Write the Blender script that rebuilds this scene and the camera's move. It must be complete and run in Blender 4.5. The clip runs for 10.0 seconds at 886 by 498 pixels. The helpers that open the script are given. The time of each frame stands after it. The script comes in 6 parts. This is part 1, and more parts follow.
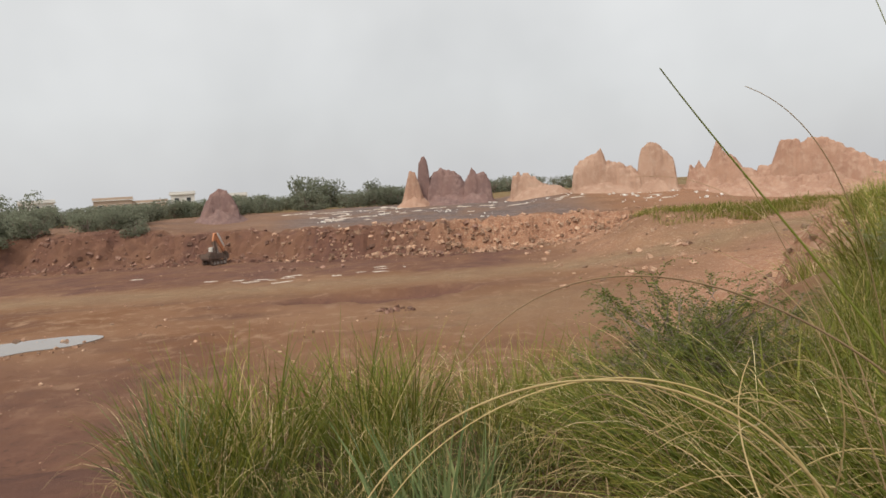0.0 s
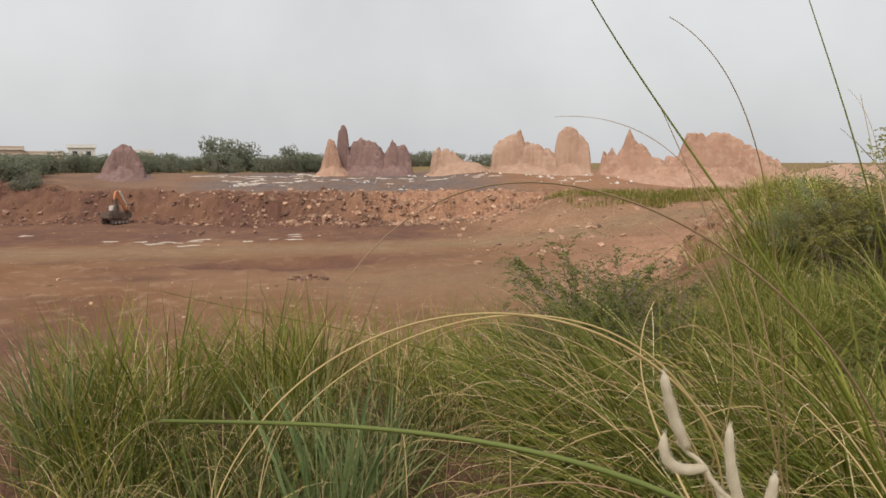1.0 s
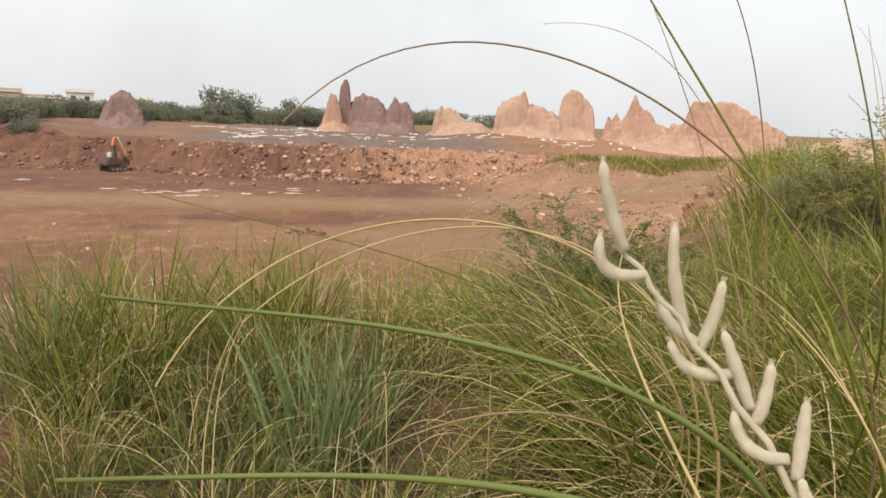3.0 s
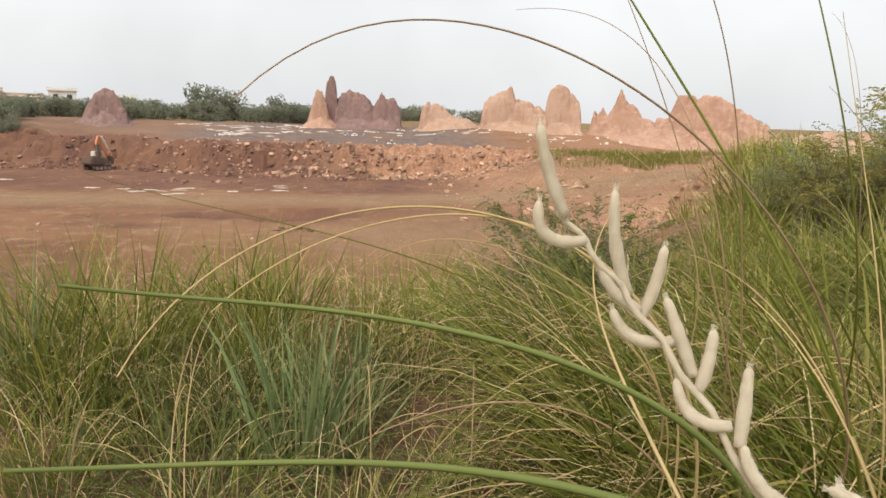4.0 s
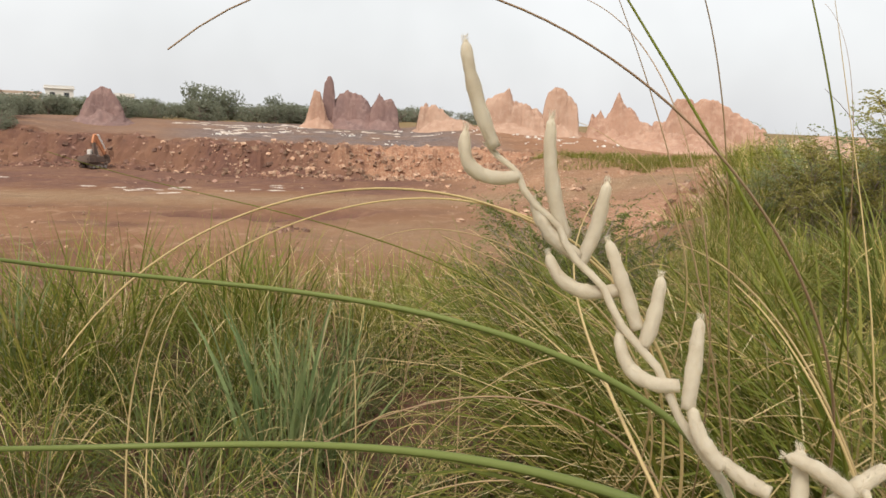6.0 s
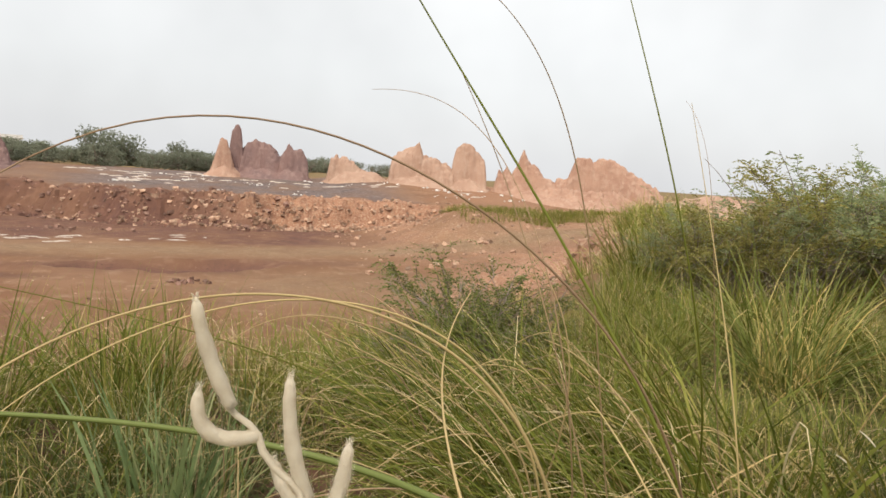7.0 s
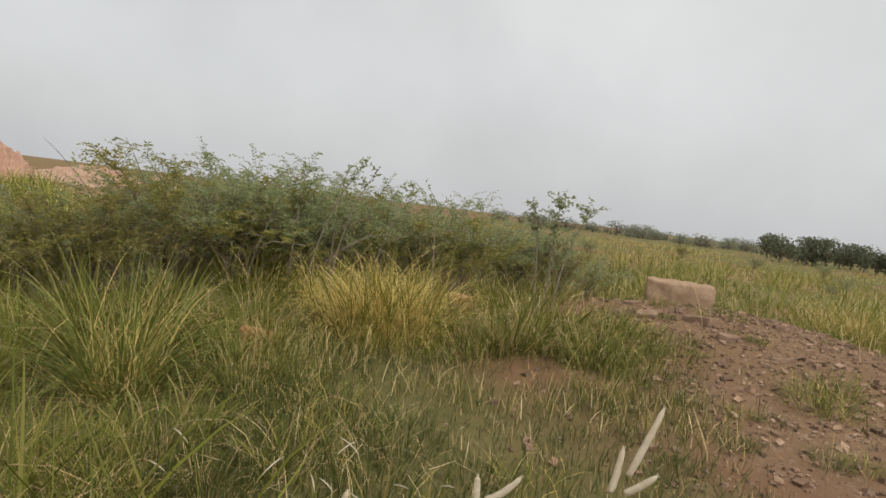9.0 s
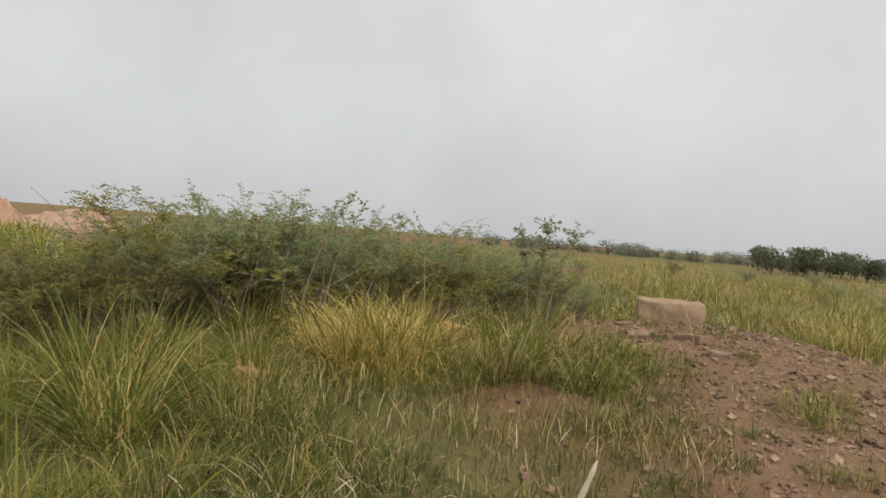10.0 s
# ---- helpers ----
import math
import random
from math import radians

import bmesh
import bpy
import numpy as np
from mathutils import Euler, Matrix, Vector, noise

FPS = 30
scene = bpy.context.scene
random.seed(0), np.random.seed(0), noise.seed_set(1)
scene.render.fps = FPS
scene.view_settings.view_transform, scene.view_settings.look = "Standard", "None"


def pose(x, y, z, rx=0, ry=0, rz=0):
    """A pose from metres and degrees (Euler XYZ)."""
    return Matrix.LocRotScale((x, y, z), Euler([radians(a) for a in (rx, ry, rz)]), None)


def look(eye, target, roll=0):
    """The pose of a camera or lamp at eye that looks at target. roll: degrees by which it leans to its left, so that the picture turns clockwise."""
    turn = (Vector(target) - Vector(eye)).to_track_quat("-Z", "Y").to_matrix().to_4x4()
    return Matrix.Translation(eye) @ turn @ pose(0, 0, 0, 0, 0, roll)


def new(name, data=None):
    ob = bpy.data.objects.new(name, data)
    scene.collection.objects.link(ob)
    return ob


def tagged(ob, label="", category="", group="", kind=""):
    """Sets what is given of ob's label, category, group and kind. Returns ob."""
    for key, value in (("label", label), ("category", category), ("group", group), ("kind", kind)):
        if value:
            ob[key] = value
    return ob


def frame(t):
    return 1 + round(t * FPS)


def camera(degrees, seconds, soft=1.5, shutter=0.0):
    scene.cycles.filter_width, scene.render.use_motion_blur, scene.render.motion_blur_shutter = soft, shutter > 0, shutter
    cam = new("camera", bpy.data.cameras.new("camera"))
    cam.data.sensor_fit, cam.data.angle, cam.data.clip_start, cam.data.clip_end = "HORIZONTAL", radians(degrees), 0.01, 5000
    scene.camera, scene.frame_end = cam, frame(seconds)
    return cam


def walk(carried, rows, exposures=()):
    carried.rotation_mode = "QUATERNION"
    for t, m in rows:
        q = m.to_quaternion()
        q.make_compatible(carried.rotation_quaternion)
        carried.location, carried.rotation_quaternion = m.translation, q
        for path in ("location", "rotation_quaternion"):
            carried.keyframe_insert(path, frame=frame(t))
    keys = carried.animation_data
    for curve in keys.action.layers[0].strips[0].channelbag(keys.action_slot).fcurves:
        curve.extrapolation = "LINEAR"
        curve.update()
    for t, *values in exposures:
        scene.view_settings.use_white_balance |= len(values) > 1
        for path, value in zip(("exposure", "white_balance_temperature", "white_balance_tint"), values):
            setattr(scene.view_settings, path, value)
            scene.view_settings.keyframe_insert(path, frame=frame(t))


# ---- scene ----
cam = camera(69.07, 10.0, soft=1.6)
PATH = [
    (0.0, pose(-0.118, -0.093, 1.835, 84.92, 3.64, -1.69)),
    (0.5, pose(-0.114, -0.086, 1.798, 83.94, 1.05, -6.64)),
    (1.0, pose(-0.111, -0.056, 1.751, 82.37, 0.04, -8.77)),
    (1.5, pose(-0.121, -0.066, 1.735, 81.37, -1.50, -9.83)),
    (2.0, pose(-0.117, -0.067, 1.714, 80.86, -0.51, -7.93)),
    (2.5, pose(-0.086, -0.034, 1.675, 79.55, -1.81, -7.75)),
    (4.0, pose(-0.036, -0.028, 1.640, 78.56, -1.73, -9.66)),
    (4.5, pose(-0.016, -0.015, 1.619, 78.85, -2.15, -9.50)),
    (5.0, pose(-0.008, -0.020, 1.602, 77.97, -2.81, -9.79)),
    (5.5, pose(0.000, 0.000, 1.604, 77.82, -2.29, -9.63)),
    (6.8, pose(0.020, -0.015, 1.661, 82.49, -3.14, -12.45)),
    (7.0, pose(0.069, 0.003, 1.690, 83.65, -3.71, -17.69)),
    (7.5, pose(0.176, -0.009, 1.763, 85.55, -6.46, -26.47)),
    (8.0, pose(0.283, -0.065, 1.860, 88.19, -8.99, -37.60)),
    (8.5, pose(0.424, -0.070, 1.884, 89.16, -8.52, -59.14)),
    (9.0, pose(0.466, -0.087, 1.931, 86.24, -7.04, -69.14)),
    (9.5, pose(0.443, -0.120, 1.984, 88.53, -5.12, -72.09)),
    (10.0, pose(0.419, -0.144, 1.986, 88.70, -4.42, -69.92)),
]
# the phone brightens its picture while the dark grass fills it
EXPOSURES = [(0.0, 0.12), (0.5, 0.1), (1.0, 0.12), (1.5, 0.16), (2.0, 0.43), (2.5, 0.51), (4.0, 0.52), (5.5, 0.51), (7.0, 0.48), (7.5, 0.44), (8.0, 0.2), (8.5, 0.04), (10.0, 0.02)]
walk(cam, PATH, EXPOSURES)

# ---------------------------------------------------------------- world and sun
SUN_EL, SUN_AZ = radians(52), radians(215)
world = bpy.data.worlds.new("overcast_sky")
scene.world = world
world.use_nodes = True
wt = world.node_tree
wt.nodes.clear()


def wnode(kind, **kw):
    n = wt.nodes.new(kind)
    for k, v in kw.items():
        n.inputs[k].default_value = v
    return n


w_out = wnode("ShaderNodeOutputWorld")
w_bg = wnode("ShaderNodeBackground", Strength=1.0)
sky = wnode("ShaderNodeTexSky")
sky.sky_type, sky.sun_disc = "NISHITA", False
sky.sun_elevation, sky.sun_rotation = SUN_EL, SUN_AZ
sky.air_density, sky.dust_density = 1.2, 4.0
dim = wnode("ShaderNodeVectorMath")
dim.operation = "SCALE"
dim.inputs["Scale"].default_value = 0.08
wt.links.new(sky.outputs[0], dim.inputs[0])
co = wnode("ShaderNodeTexCoord")
sep = wnode("ShaderNodeSeparateXYZ")
wt.links.new(co.outputs["Generated"], sep.inputs[0])
ramp = wnode("ShaderNodeValToRGB")
wt.links.new(sep.outputs["Z"], ramp.inputs[0])
el = ramp.color_ramp.elements
el[0].position, el[0].color = 0.0, (0.63, 0.635, 0.648, 1)
el[1].position, el[1].color = 0.6, (0.815, 0.81, 0.785, 1)
mid = el.new(0.14)
mid.color = (0.715, 0.722, 0.722, 1)
cl = wnode("ShaderNodeTexNoise", Scale=2.2, Detail=4.0, Roughness=0.55)
wt.links.new(co.outputs["Generated"], cl.inputs["Vector"])
clr = wnode("ShaderNodeMapRange")
clr.inputs["From Min"].default_value, clr.inputs["From Max"].default_value = 0.3, 0.7
clr.inputs["To Min"].default_value, clr.inputs["To Max"].default_value = 0.88, 1.09
wt.links.new(cl.outputs[0], clr.inputs[0])
cloud = wnode("ShaderNodeVectorMath")
cloud.operation = "SCALE"
wt.links.new(ramp.outputs[0], cloud.inputs[0])
wt.links.new(clr.outputs[0], cloud.inputs["Scale"])
cover = wnode("ShaderNodeMixRGB", Fac=0.88)
wt.links.new(dim.outputs[0], cover.inputs[1])
wt.links.new(cloud.outputs[0], cover.inputs[2])
wt.links.new(cover.outputs[0], w_bg.inputs[0])
wt.links.new(w_bg.outputs[0], w_out.inputs[0])

sun_data = bpy.data.lights.new("sun", "SUN")
sun_data.energy, sun_data.angle, sun_data.color = 2.3, radians(20), (1.0, 0.92, 0.80)
sun = new("sun", sun_data)
sun.matrix_world = look((math.sin(SUN_AZ) * math.cos(SUN_EL) * 50, math.cos(SUN_AZ) * math.cos(SUN_EL) * 50, math.sin(SUN_EL) * 50), (0, 0, 0))


# ---------------------------------------------------------------- materials
class Nodes:
    """Short hand for building a node material."""

    def __init__(self, name):
        self.mat = bpy.data.materials.new(name)
        self.mat.use_nodes = True
        self.t = self.mat.node_tree
        self.t.nodes.clear()
        self.out = self.t.nodes.new("ShaderNodeOutputMaterial")

    def n(self, kind, *links, **values):
        node = self.t.nodes.new(kind)
        for k, v in values.items():
            node.inputs[k.replace("_", " ")].default_value = v
        for src, key in links:
            self.t.links.new(src, node.inputs[key])
        return node

    def noise(self, vec, scale, detail=4.0, rough=0.55):
        return self.n("ShaderNodeTexNoise", (vec, "Vector"), Scale=scale, Detail=detail, Roughness=rough).outputs[0]

    def span(self, val, a, b, lo=0.0, hi=1.0):
        return self.n("ShaderNodeMapRange", (val, 0), From_Min=a, From_Max=b, To_Min=lo, To_Max=hi).outputs[0]

    def mix(self, fac, a, b, blend="MIX"):
        node = self.t.nodes.new("ShaderNodeMixRGB")
        node.blend_type = blend
        for k, v in ((0, fac), (1, a), (2, b)):
            if hasattr(v, "is_linked"):
                self.t.links.new(v, node.inputs[k])
            elif k == 0:
                node.inputs[0].default_value = v
            else:
                node.inputs[k].default_value = (*v, 1)
        return node.outputs[0]

    def bump(self, height, strength, dist):
        return self.n("ShaderNodeBump", (height, "Height"), Strength=strength, Distance=dist).outputs[0]

    def finish(self, color, rough=0.85, normal=None, metal=0.0, spec=0.3, through_light=0.0):
        p = self.n("ShaderNodeBsdfPrincipled", Metallic=metal, Specular_IOR_Level=spec)
        for key, v in (("Base Color", color), ("Roughness", rough)):
            if hasattr(v, "is_linked"):
                self.t.links.new(v, p.inputs[key])
            else:
                p.inputs[key].default_value = (*v, 1) if key == "Base Color" else v
        if normal is not None:
            self.t.links.new(normal, p.inputs["Normal"])
        last = p.outputs[0]
        if through_light:
            tr = self.n("ShaderNodeBsdfTranslucent")
            if hasattr(color, "is_linked"):
                self.t.links.new(color, tr.inputs[0])
            else:
                tr.inputs[0].default_value = (*color, 1)
            mx = self.n("ShaderNodeMixShader", (last, 1), (tr.outputs[0], 2))
            mx.inputs[0].default_value = through_light
            last = mx.outputs[0]
        self.t.links.new(last, self.out.inputs[0])
        return self.mat


def earth(name, c1, c2, c3, big=0.25, small=3.0, rough=0.9, bump=0.6, dist=0.12, streak=False, each=False):
    m = Nodes(name)
    geo = m.n("ShaderNodeNewGeometry")
    pos = geo.outputs["Position"]
    if streak:
        mp = m.n("ShaderNodeMapping", (pos, "Vector"))
        mp.inputs["Scale"].default_value = (1.0, 1.0, 0.8)
        pos = mp.outputs[0]
    a, b, c = m.noise(pos, big), m.noise(pos, small, 6.0, 0.65), m.noise(pos, small * 6, 5.0, 0.7)
    col = m.mix(m.span(a, 0.38, 0.62), c1, c2)
    col = m.mix(m.span(b, 0.48, 0.68), col, c3)
    col = m.mix(m.span(c, 0.3, 0.7, 0.15, 0.55), col, (0.5, 0.5, 0.5), "OVERLAY")
    if each:
        tone = m.n("ShaderNodeHueSaturation", (col, "Color"), (m.span(geo.outputs["Random Per Island"], 0, 1, 0.5, 1.35), "Value"))
        col = tone.outputs[0]
    return m.finish(col, rough, m.bump(b, bump, dist), 0.0, 0.12)


def plain(name, c1, c2, scale=6.0, rough=0.6, metal=0.0, bump=0.15, spec=0.4):
    m = Nodes(name)
    pos = m.n("ShaderNodeTexCoord").outputs["Object"]
    a, b = m.noise(pos, scale), m.noise(pos, scale * 7, 5.0, 0.7)
    col = m.mix(m.span(a, 0.35, 0.7), c1, c2)
    col = m.mix(m.span(b, 0.55, 0.8, 0.0, 0.5), col, tuple(v * 0.5 for v in c1))
    return m.finish(col, rough, m.bump(b, bump, 0.02), metal, spec)


def leafy(name, c1, c2, c3, rough=0.55, thru=0.3):
    """Blade and leaf colour, different on every blade and clump."""
    m = Nodes(name)
    geo = m.n("ShaderNodeNewGeometry")
    isl = geo.outputs["Random Per Island"]
    obj = m.n("ShaderNodeObjectInfo").outputs["Random"]
    col = m.mix(m.span(isl, 0.0, 0.75), c1, c2)
    col = m.mix(m.span(isl, 0.72, 1.0), col, c3)
    hue = m.n("ShaderNodeHueSaturation", (col, "Color"), (m.span(obj, 0, 1, 0.482, 0.503), "Hue"), (m.span(obj, 0, 1, 0.78, 1.28), "Value"))
    n = m.noise(geo.outputs["Position"], 14.0)
    col = m.mix(m.span(n, 0.3, 0.7, 0.0, 0.5), hue.outputs[0], c2)
    return m.finish(col, rough, None, 0.0, 0.18, thru)


# the ground: red pit soil, orange clay, greyish rubble and dusty field, weighted by the zone attribute
m = Nodes("quarry_ground")
pos = m.n("ShaderNodeNewGeometry").outputs["Position"]
zone = m.n("ShaderNodeAttribute")
zone.attribute_name = "zone"
zsep = m.n("ShaderNodeSeparateColor", (zone.outputs["Color"], 0))
g1, g2, g3, g4 = m.noise(pos, 0.09, 5), m.noise(pos, 0.8, 6, 0.62), m.noise(pos, 5.0, 6, 0.7), m.noise(pos, 40.0, 4, 0.7)
stretch = m.n("ShaderNodeMapping", (pos, "Vector"))
stretch.inputs["Scale"].default_value = (0.5, 1.1, 1.0)
g5 = m.noise(stretch.outputs[0], 0.22, 6, 0.58)
soil = m.mix(m.span(g1, 0.38, 0.62), (0.212, 0.108, 0.060), (0.268, 0.152, 0.092))
soil = m.mix(m.span(g5, 0.50, 0.74), soil, (0.140, 0.074, 0.051))
soil = m.mix(m.span(g2, 0.53, 0.68), soil, (0.325, 0.205, 0.132))
clay = m.mix(m.span(g2, 0.35, 0.65), (0.40, 0.218, 0.137), (0.28, 0.145, 0.096))
clay = m.mix(m.span(g3, 0.50, 0.66), clay, (0.50, 0.35, 0.24))
grey = m.mix(m.span(g2, 0.38, 0.62), (0.195, 0.150, 0.137), (0.115, 0.088, 0.084))
grey = m.mix(m.span(g3, 0.54, 0.7), grey, (0.34, 0.29, 0.26))
dark = m.mix(m.span(g2, 0.36, 0.64), (0.135, 0.073, 0.058), (0.190, 0.098, 0.070))
dark = m.mix(m.span(g3, 0.55, 0.7), dark, (0.075, 0.045, 0.040))
field = m.mix(m.span(g2, 0.36, 0.64), (0.150, 0.142, 0.052), (0.205, 0.175, 0.080))
field = m.mix(m.span(g1, 0.40, 0.66), field, (0.150, 0.150, 0.055))
field = m.mix(m.span(g5, 0.55, 0.66), field, (0.25, 0.19, 0.105))
field = m.mix(m.span(g3, 0.52, 0.70), field, (0.085, 0.095, 0.030))
col = m.mix(zsep.outputs[0], soil, clay)
col = m.mix(zone.outputs["Alpha"], col, dark)
col = m.mix(zsep.outputs[2], col, grey)
col = m.mix(zsep.outputs[1], col, field)
bare = m.n("ShaderNodeAttribute")
bare.attribute_name = "bare"
dust = m.mix(m.span(g2, 0.36, 0.64), (0.292, 0.194, 0.118), (0.215, 0.137, 0.084))
dust = m.mix(m.span(g3, 0.52, 0.68), dust, (0.38, 0.275, 0.195))
col = m.mix(bare.outputs["Fac"], col, dust)
col = m.mix(m.span(g4, 0.3, 0.7, 0.1, 0.5), col, (0.5, 0.5, 0.5), "OVERLAY")
hsum = m.n("ShaderNodeMath", (g3, 0), (g4, 1))
damp = m.span(g5, 0.44, 0.66, 1.0, 0.88)
M_GROUND = m.finish(col, damp, m.bump(hsum.outputs[0], 0.6, 0.08), 0.0, 0.1)

# rock tones paled and greyed to stand in for haze over the quarry
M_ORANGE = earth("orange_clay_rock", (0.42, 0.262, 0.190), (0.35, 0.210, 0.152), (0.45, 0.305, 0.23), 0.35, 1.2, bump=0.8, dist=0.25, streak=True)
M_PALE = earth("pale_orange_rock", (0.43, 0.285, 0.212), (0.36, 0.230, 0.168), (0.455, 0.32, 0.245), 0.3, 1.0, bump=0.8, dist=0.25, streak=True)
M_DARK = earth("dark_purple_rock", (0.195, 0.128, 0.120), (0.23, 0.145, 0.130), (0.28, 0.190, 0.168), 0.4, 1.2, bump=0.8, dist=0.25, streak=True)
M_RUBBLE = earth("rubble_rock", (0.43, 0.270, 0.182), (0.32, 0.192, 0.134), (0.52, 0.385, 0.285), 0.9, 3.0, bump=0.8, dist=0.1, each=True)
M_CHALK = earth("white_chalk_mud", (0.52, 0.45, 0.39), (0.34, 0.26, 0.21), (0.66, 0.61, 0.56), 1.1, 2.6, bump=0.4, dist=0.05)
M_DARK_RUBBLE = earth("dark_rubble_rock", (0.27, 0.155, 0.115), (0.20, 0.115, 0.090), (0.36, 0.24, 0.185), 0.9, 3.0, bump=0.8, dist=0.1, each=True)
M_WHITE_STONE = earth("white_stone", (0.72, 0.68, 0.64), (0.60, 0.55, 0.5), (0.8, 0.78, 0.75), 0.6, 2.5)
M_GRAVEL = earth("gravel_stone", (0.285, 0.188, 0.128), (0.205, 0.132, 0.092), (0.37, 0.275, 0.205), 2.0, 9.0, bump=0.5, dist=0.02, each=True)
M_BLOCK = earth("cut_sandstone", (0.35, 0.245, 0.165), (0.30, 0.20, 0.132), (0.41, 0.31, 0.215), 1.2, 7.0, bump=0.6, dist=0.03)
M_CLOD = earth("orange_clod", (0.46, 0.235, 0.11), (0.38, 0.18, 0.09), (0.52, 0.32, 0.19), 2.0, 9.0, bump=0.6, dist=0.03)

M_GRASS = leafy("grass_green", (0.050, 0.080, 0.013), (0.182, 0.196, 0.033), (0.41, 0.34, 0.10))
M_GRASS_DEEP = leafy("grass_deep_green", (0.040, 0.062, 0.018), (0.108, 0.126, 0.038), (0.30, 0.25, 0.10))
M_GRASS_LIGHT = leafy("grass_light_green", (0.084, 0.118, 0.018), (0.220, 0.226, 0.042), (0.44, 0.37, 0.12))
M_GRASS_FAN = leafy("grass_fresh_green", (0.082, 0.122, 0.024), (0.190, 0.212, 0.050), (0.42, 0.37, 0.13))
M_BLADE = leafy("broad_green_blade", (0.150, 0.190, 0.052), (0.190, 0.230, 0.070), (0.24, 0.27, 0.09), 0.45, 0.35)
M_GRASS_BLUE = leafy("grass_bluish", (0.085, 0.138, 0.052), (0.225, 0.285, 0.118), (0.42, 0.40, 0.20))
M_GRASS_DRY = leafy("grass_dry", (0.42, 0.28, 0.12), (0.58, 0.46, 0.23), (0.75, 0.65, 0.42), 0.5, 0.25)
M_GRASS_LUSH = leafy("grass_lush", (0.056, 0.078, 0.020), (0.102, 0.118, 0.034), (0.18, 0.17, 0.06))
M_STRAW = leafy("grass_golden", (0.52, 0.39, 0.110), (0.70, 0.55, 0.185), (0.83, 0.71, 0.36), 0.5, 0.25)
M_STALK = leafy("grass_stalk", (0.27, 0.205, 0.105), (0.36, 0.25, 0.145), (0.42, 0.31, 0.20), 0.5, 0.1)
M_FIELD = leafy("field_grass", (0.075, 0.098, 0.020), (0.175, 0.170, 0.042), (0.42, 0.32, 0.13))
M_LEAF = leafy("thorn_bush_leaf", (0.205, 0.255, 0.122), (0.330, 0.380, 0.190), (0.45, 0.44, 0.24), 0.65, 0.6)
M_LEAF_OLIVE = leafy("olive_bush_leaf", (0.190, 0.185, 0.045), (0.270, 0.255, 0.075), (0.42, 0.34, 0.13), 0.65, 0.5)
M_LEAF_DEEP = leafy("deep_bush_leaf", (0.066, 0.090, 0.024), (0.145, 0.165, 0.044), (0.24, 0.23, 0.08), 0.65, 0.4)
# far leaf tone paled and greyed to stand in for distance haze
M_LEAF_HAZED = leafy("hazed_tree_leaf", (0.190, 0.210, 0.150), (0.230, 0.245, 0.178), (0.26, 0.28, 0.205), 0.8, 0.6)
M_LEAF_DARK = leafy("dark_tree_leaf", (0.105, 0.120, 0.075), (0.140, 0.152, 0.098), (0.17, 0.18, 0.12), 0.8, 0.4)
M_BARK = plain("thorn_bark", (0.21, 0.165, 0.135), (0.29, 0.235, 0.195), 9.0, 0.9)
m = Nodes("woolly_flower")
wpos = m.n("ShaderNodeTexCoord").outputs["Object"]
wn, wf = m.noise(wpos, 120.0, 3), m.noise(wpos, 900.0, 4, 0.7)
M_WOOL = m.finish(m.mix(m.span(wn, 0.35, 0.65), (0.80, 0.735, 0.61), (0.71, 0.635, 0.51)), 1.0, m.bump(wf, 0.4, 0.001), 0.0, 0.05, 0.5)
M_WOOL_STEM = plain("woolly_stem", (0.36, 0.36, 0.22), (0.44, 0.43, 0.29), 90.0, 0.95, 0.0, 0.6, 0.1)
M_EX_ORANGE = plain("faded_orange_paint", (0.58, 0.25, 0.12), (0.48, 0.20, 0.10), 1.5, 0.6)
M_EX_GREY = plain("dusty_grey_paint", (0.30, 0.27, 0.25), (0.20, 0.17, 0.155), 1.5, 0.6)
M_EX_DARK = plain("dark_track_steel", (0.11, 0.080, 0.066), (0.17, 0.115, 0.09), 2.0, 0.8, 0.1)
M_EX_WHITE = plain("pale_cab_paint", (0.62, 0.60, 0.57), (0.52, 0.48, 0.44), 2.0, 0.5)
M_WALL = plain("whitewashed_wall", (0.74, 0.72, 0.69), (0.64, 0.61, 0.57), 0.4, 0.85)
M_WALL_TAN = plain("tan_plaster_wall", (0.55, 0.42, 0.33), (0.48, 0.36, 0.28), 0.4, 0.85)
M_DARKWIN = plain("dark_window_glass", (0.035, 0.04, 0.045), (0.05, 0.055, 0.06), 1.0, 0.15, 0.0, 0.0, 0.6)
m = Nodes("muddy_water")
wp = m.n("ShaderNodeNewGeometry").outputs["Position"]
M_WATER = m.finish((0.20, 0.165, 0.14), 0.04, m.bump(m.noise(wp, 3.0), 0.03, 0.02), 0.0, 0.9)


# ---------------------------------------------------------------- mesh helpers
def mesh_of(name, verts, faces, mats, index=None, smooth=False):
    me = bpy.data.meshes.new(name)
    me.from_pydata(verts, [], faces)
    for k in mats:
        me.materials.append(k)
    if index is not None:
        me.polygons.foreach_set("material_index", np.asarray(index, dtype=np.int32))
    if smooth:
        me.polygons.foreach_set("use_smooth", np.ones(len(me.polygons), dtype=bool))
    me.update()
    return me


def part(name, bm, material, parent, label="", smooth=False):
    me = bpy.data.meshes.new(name)
    bm.to_mesh(me)
    bm.free()
    me.materials.append(material)
    if smooth:
        me.polygons.foreach_set("use_smooth", np.ones(len(me.polygons), dtype=bool))
    ob = new(name, me)
    ob.parent = parent
    return tagged(ob, label)


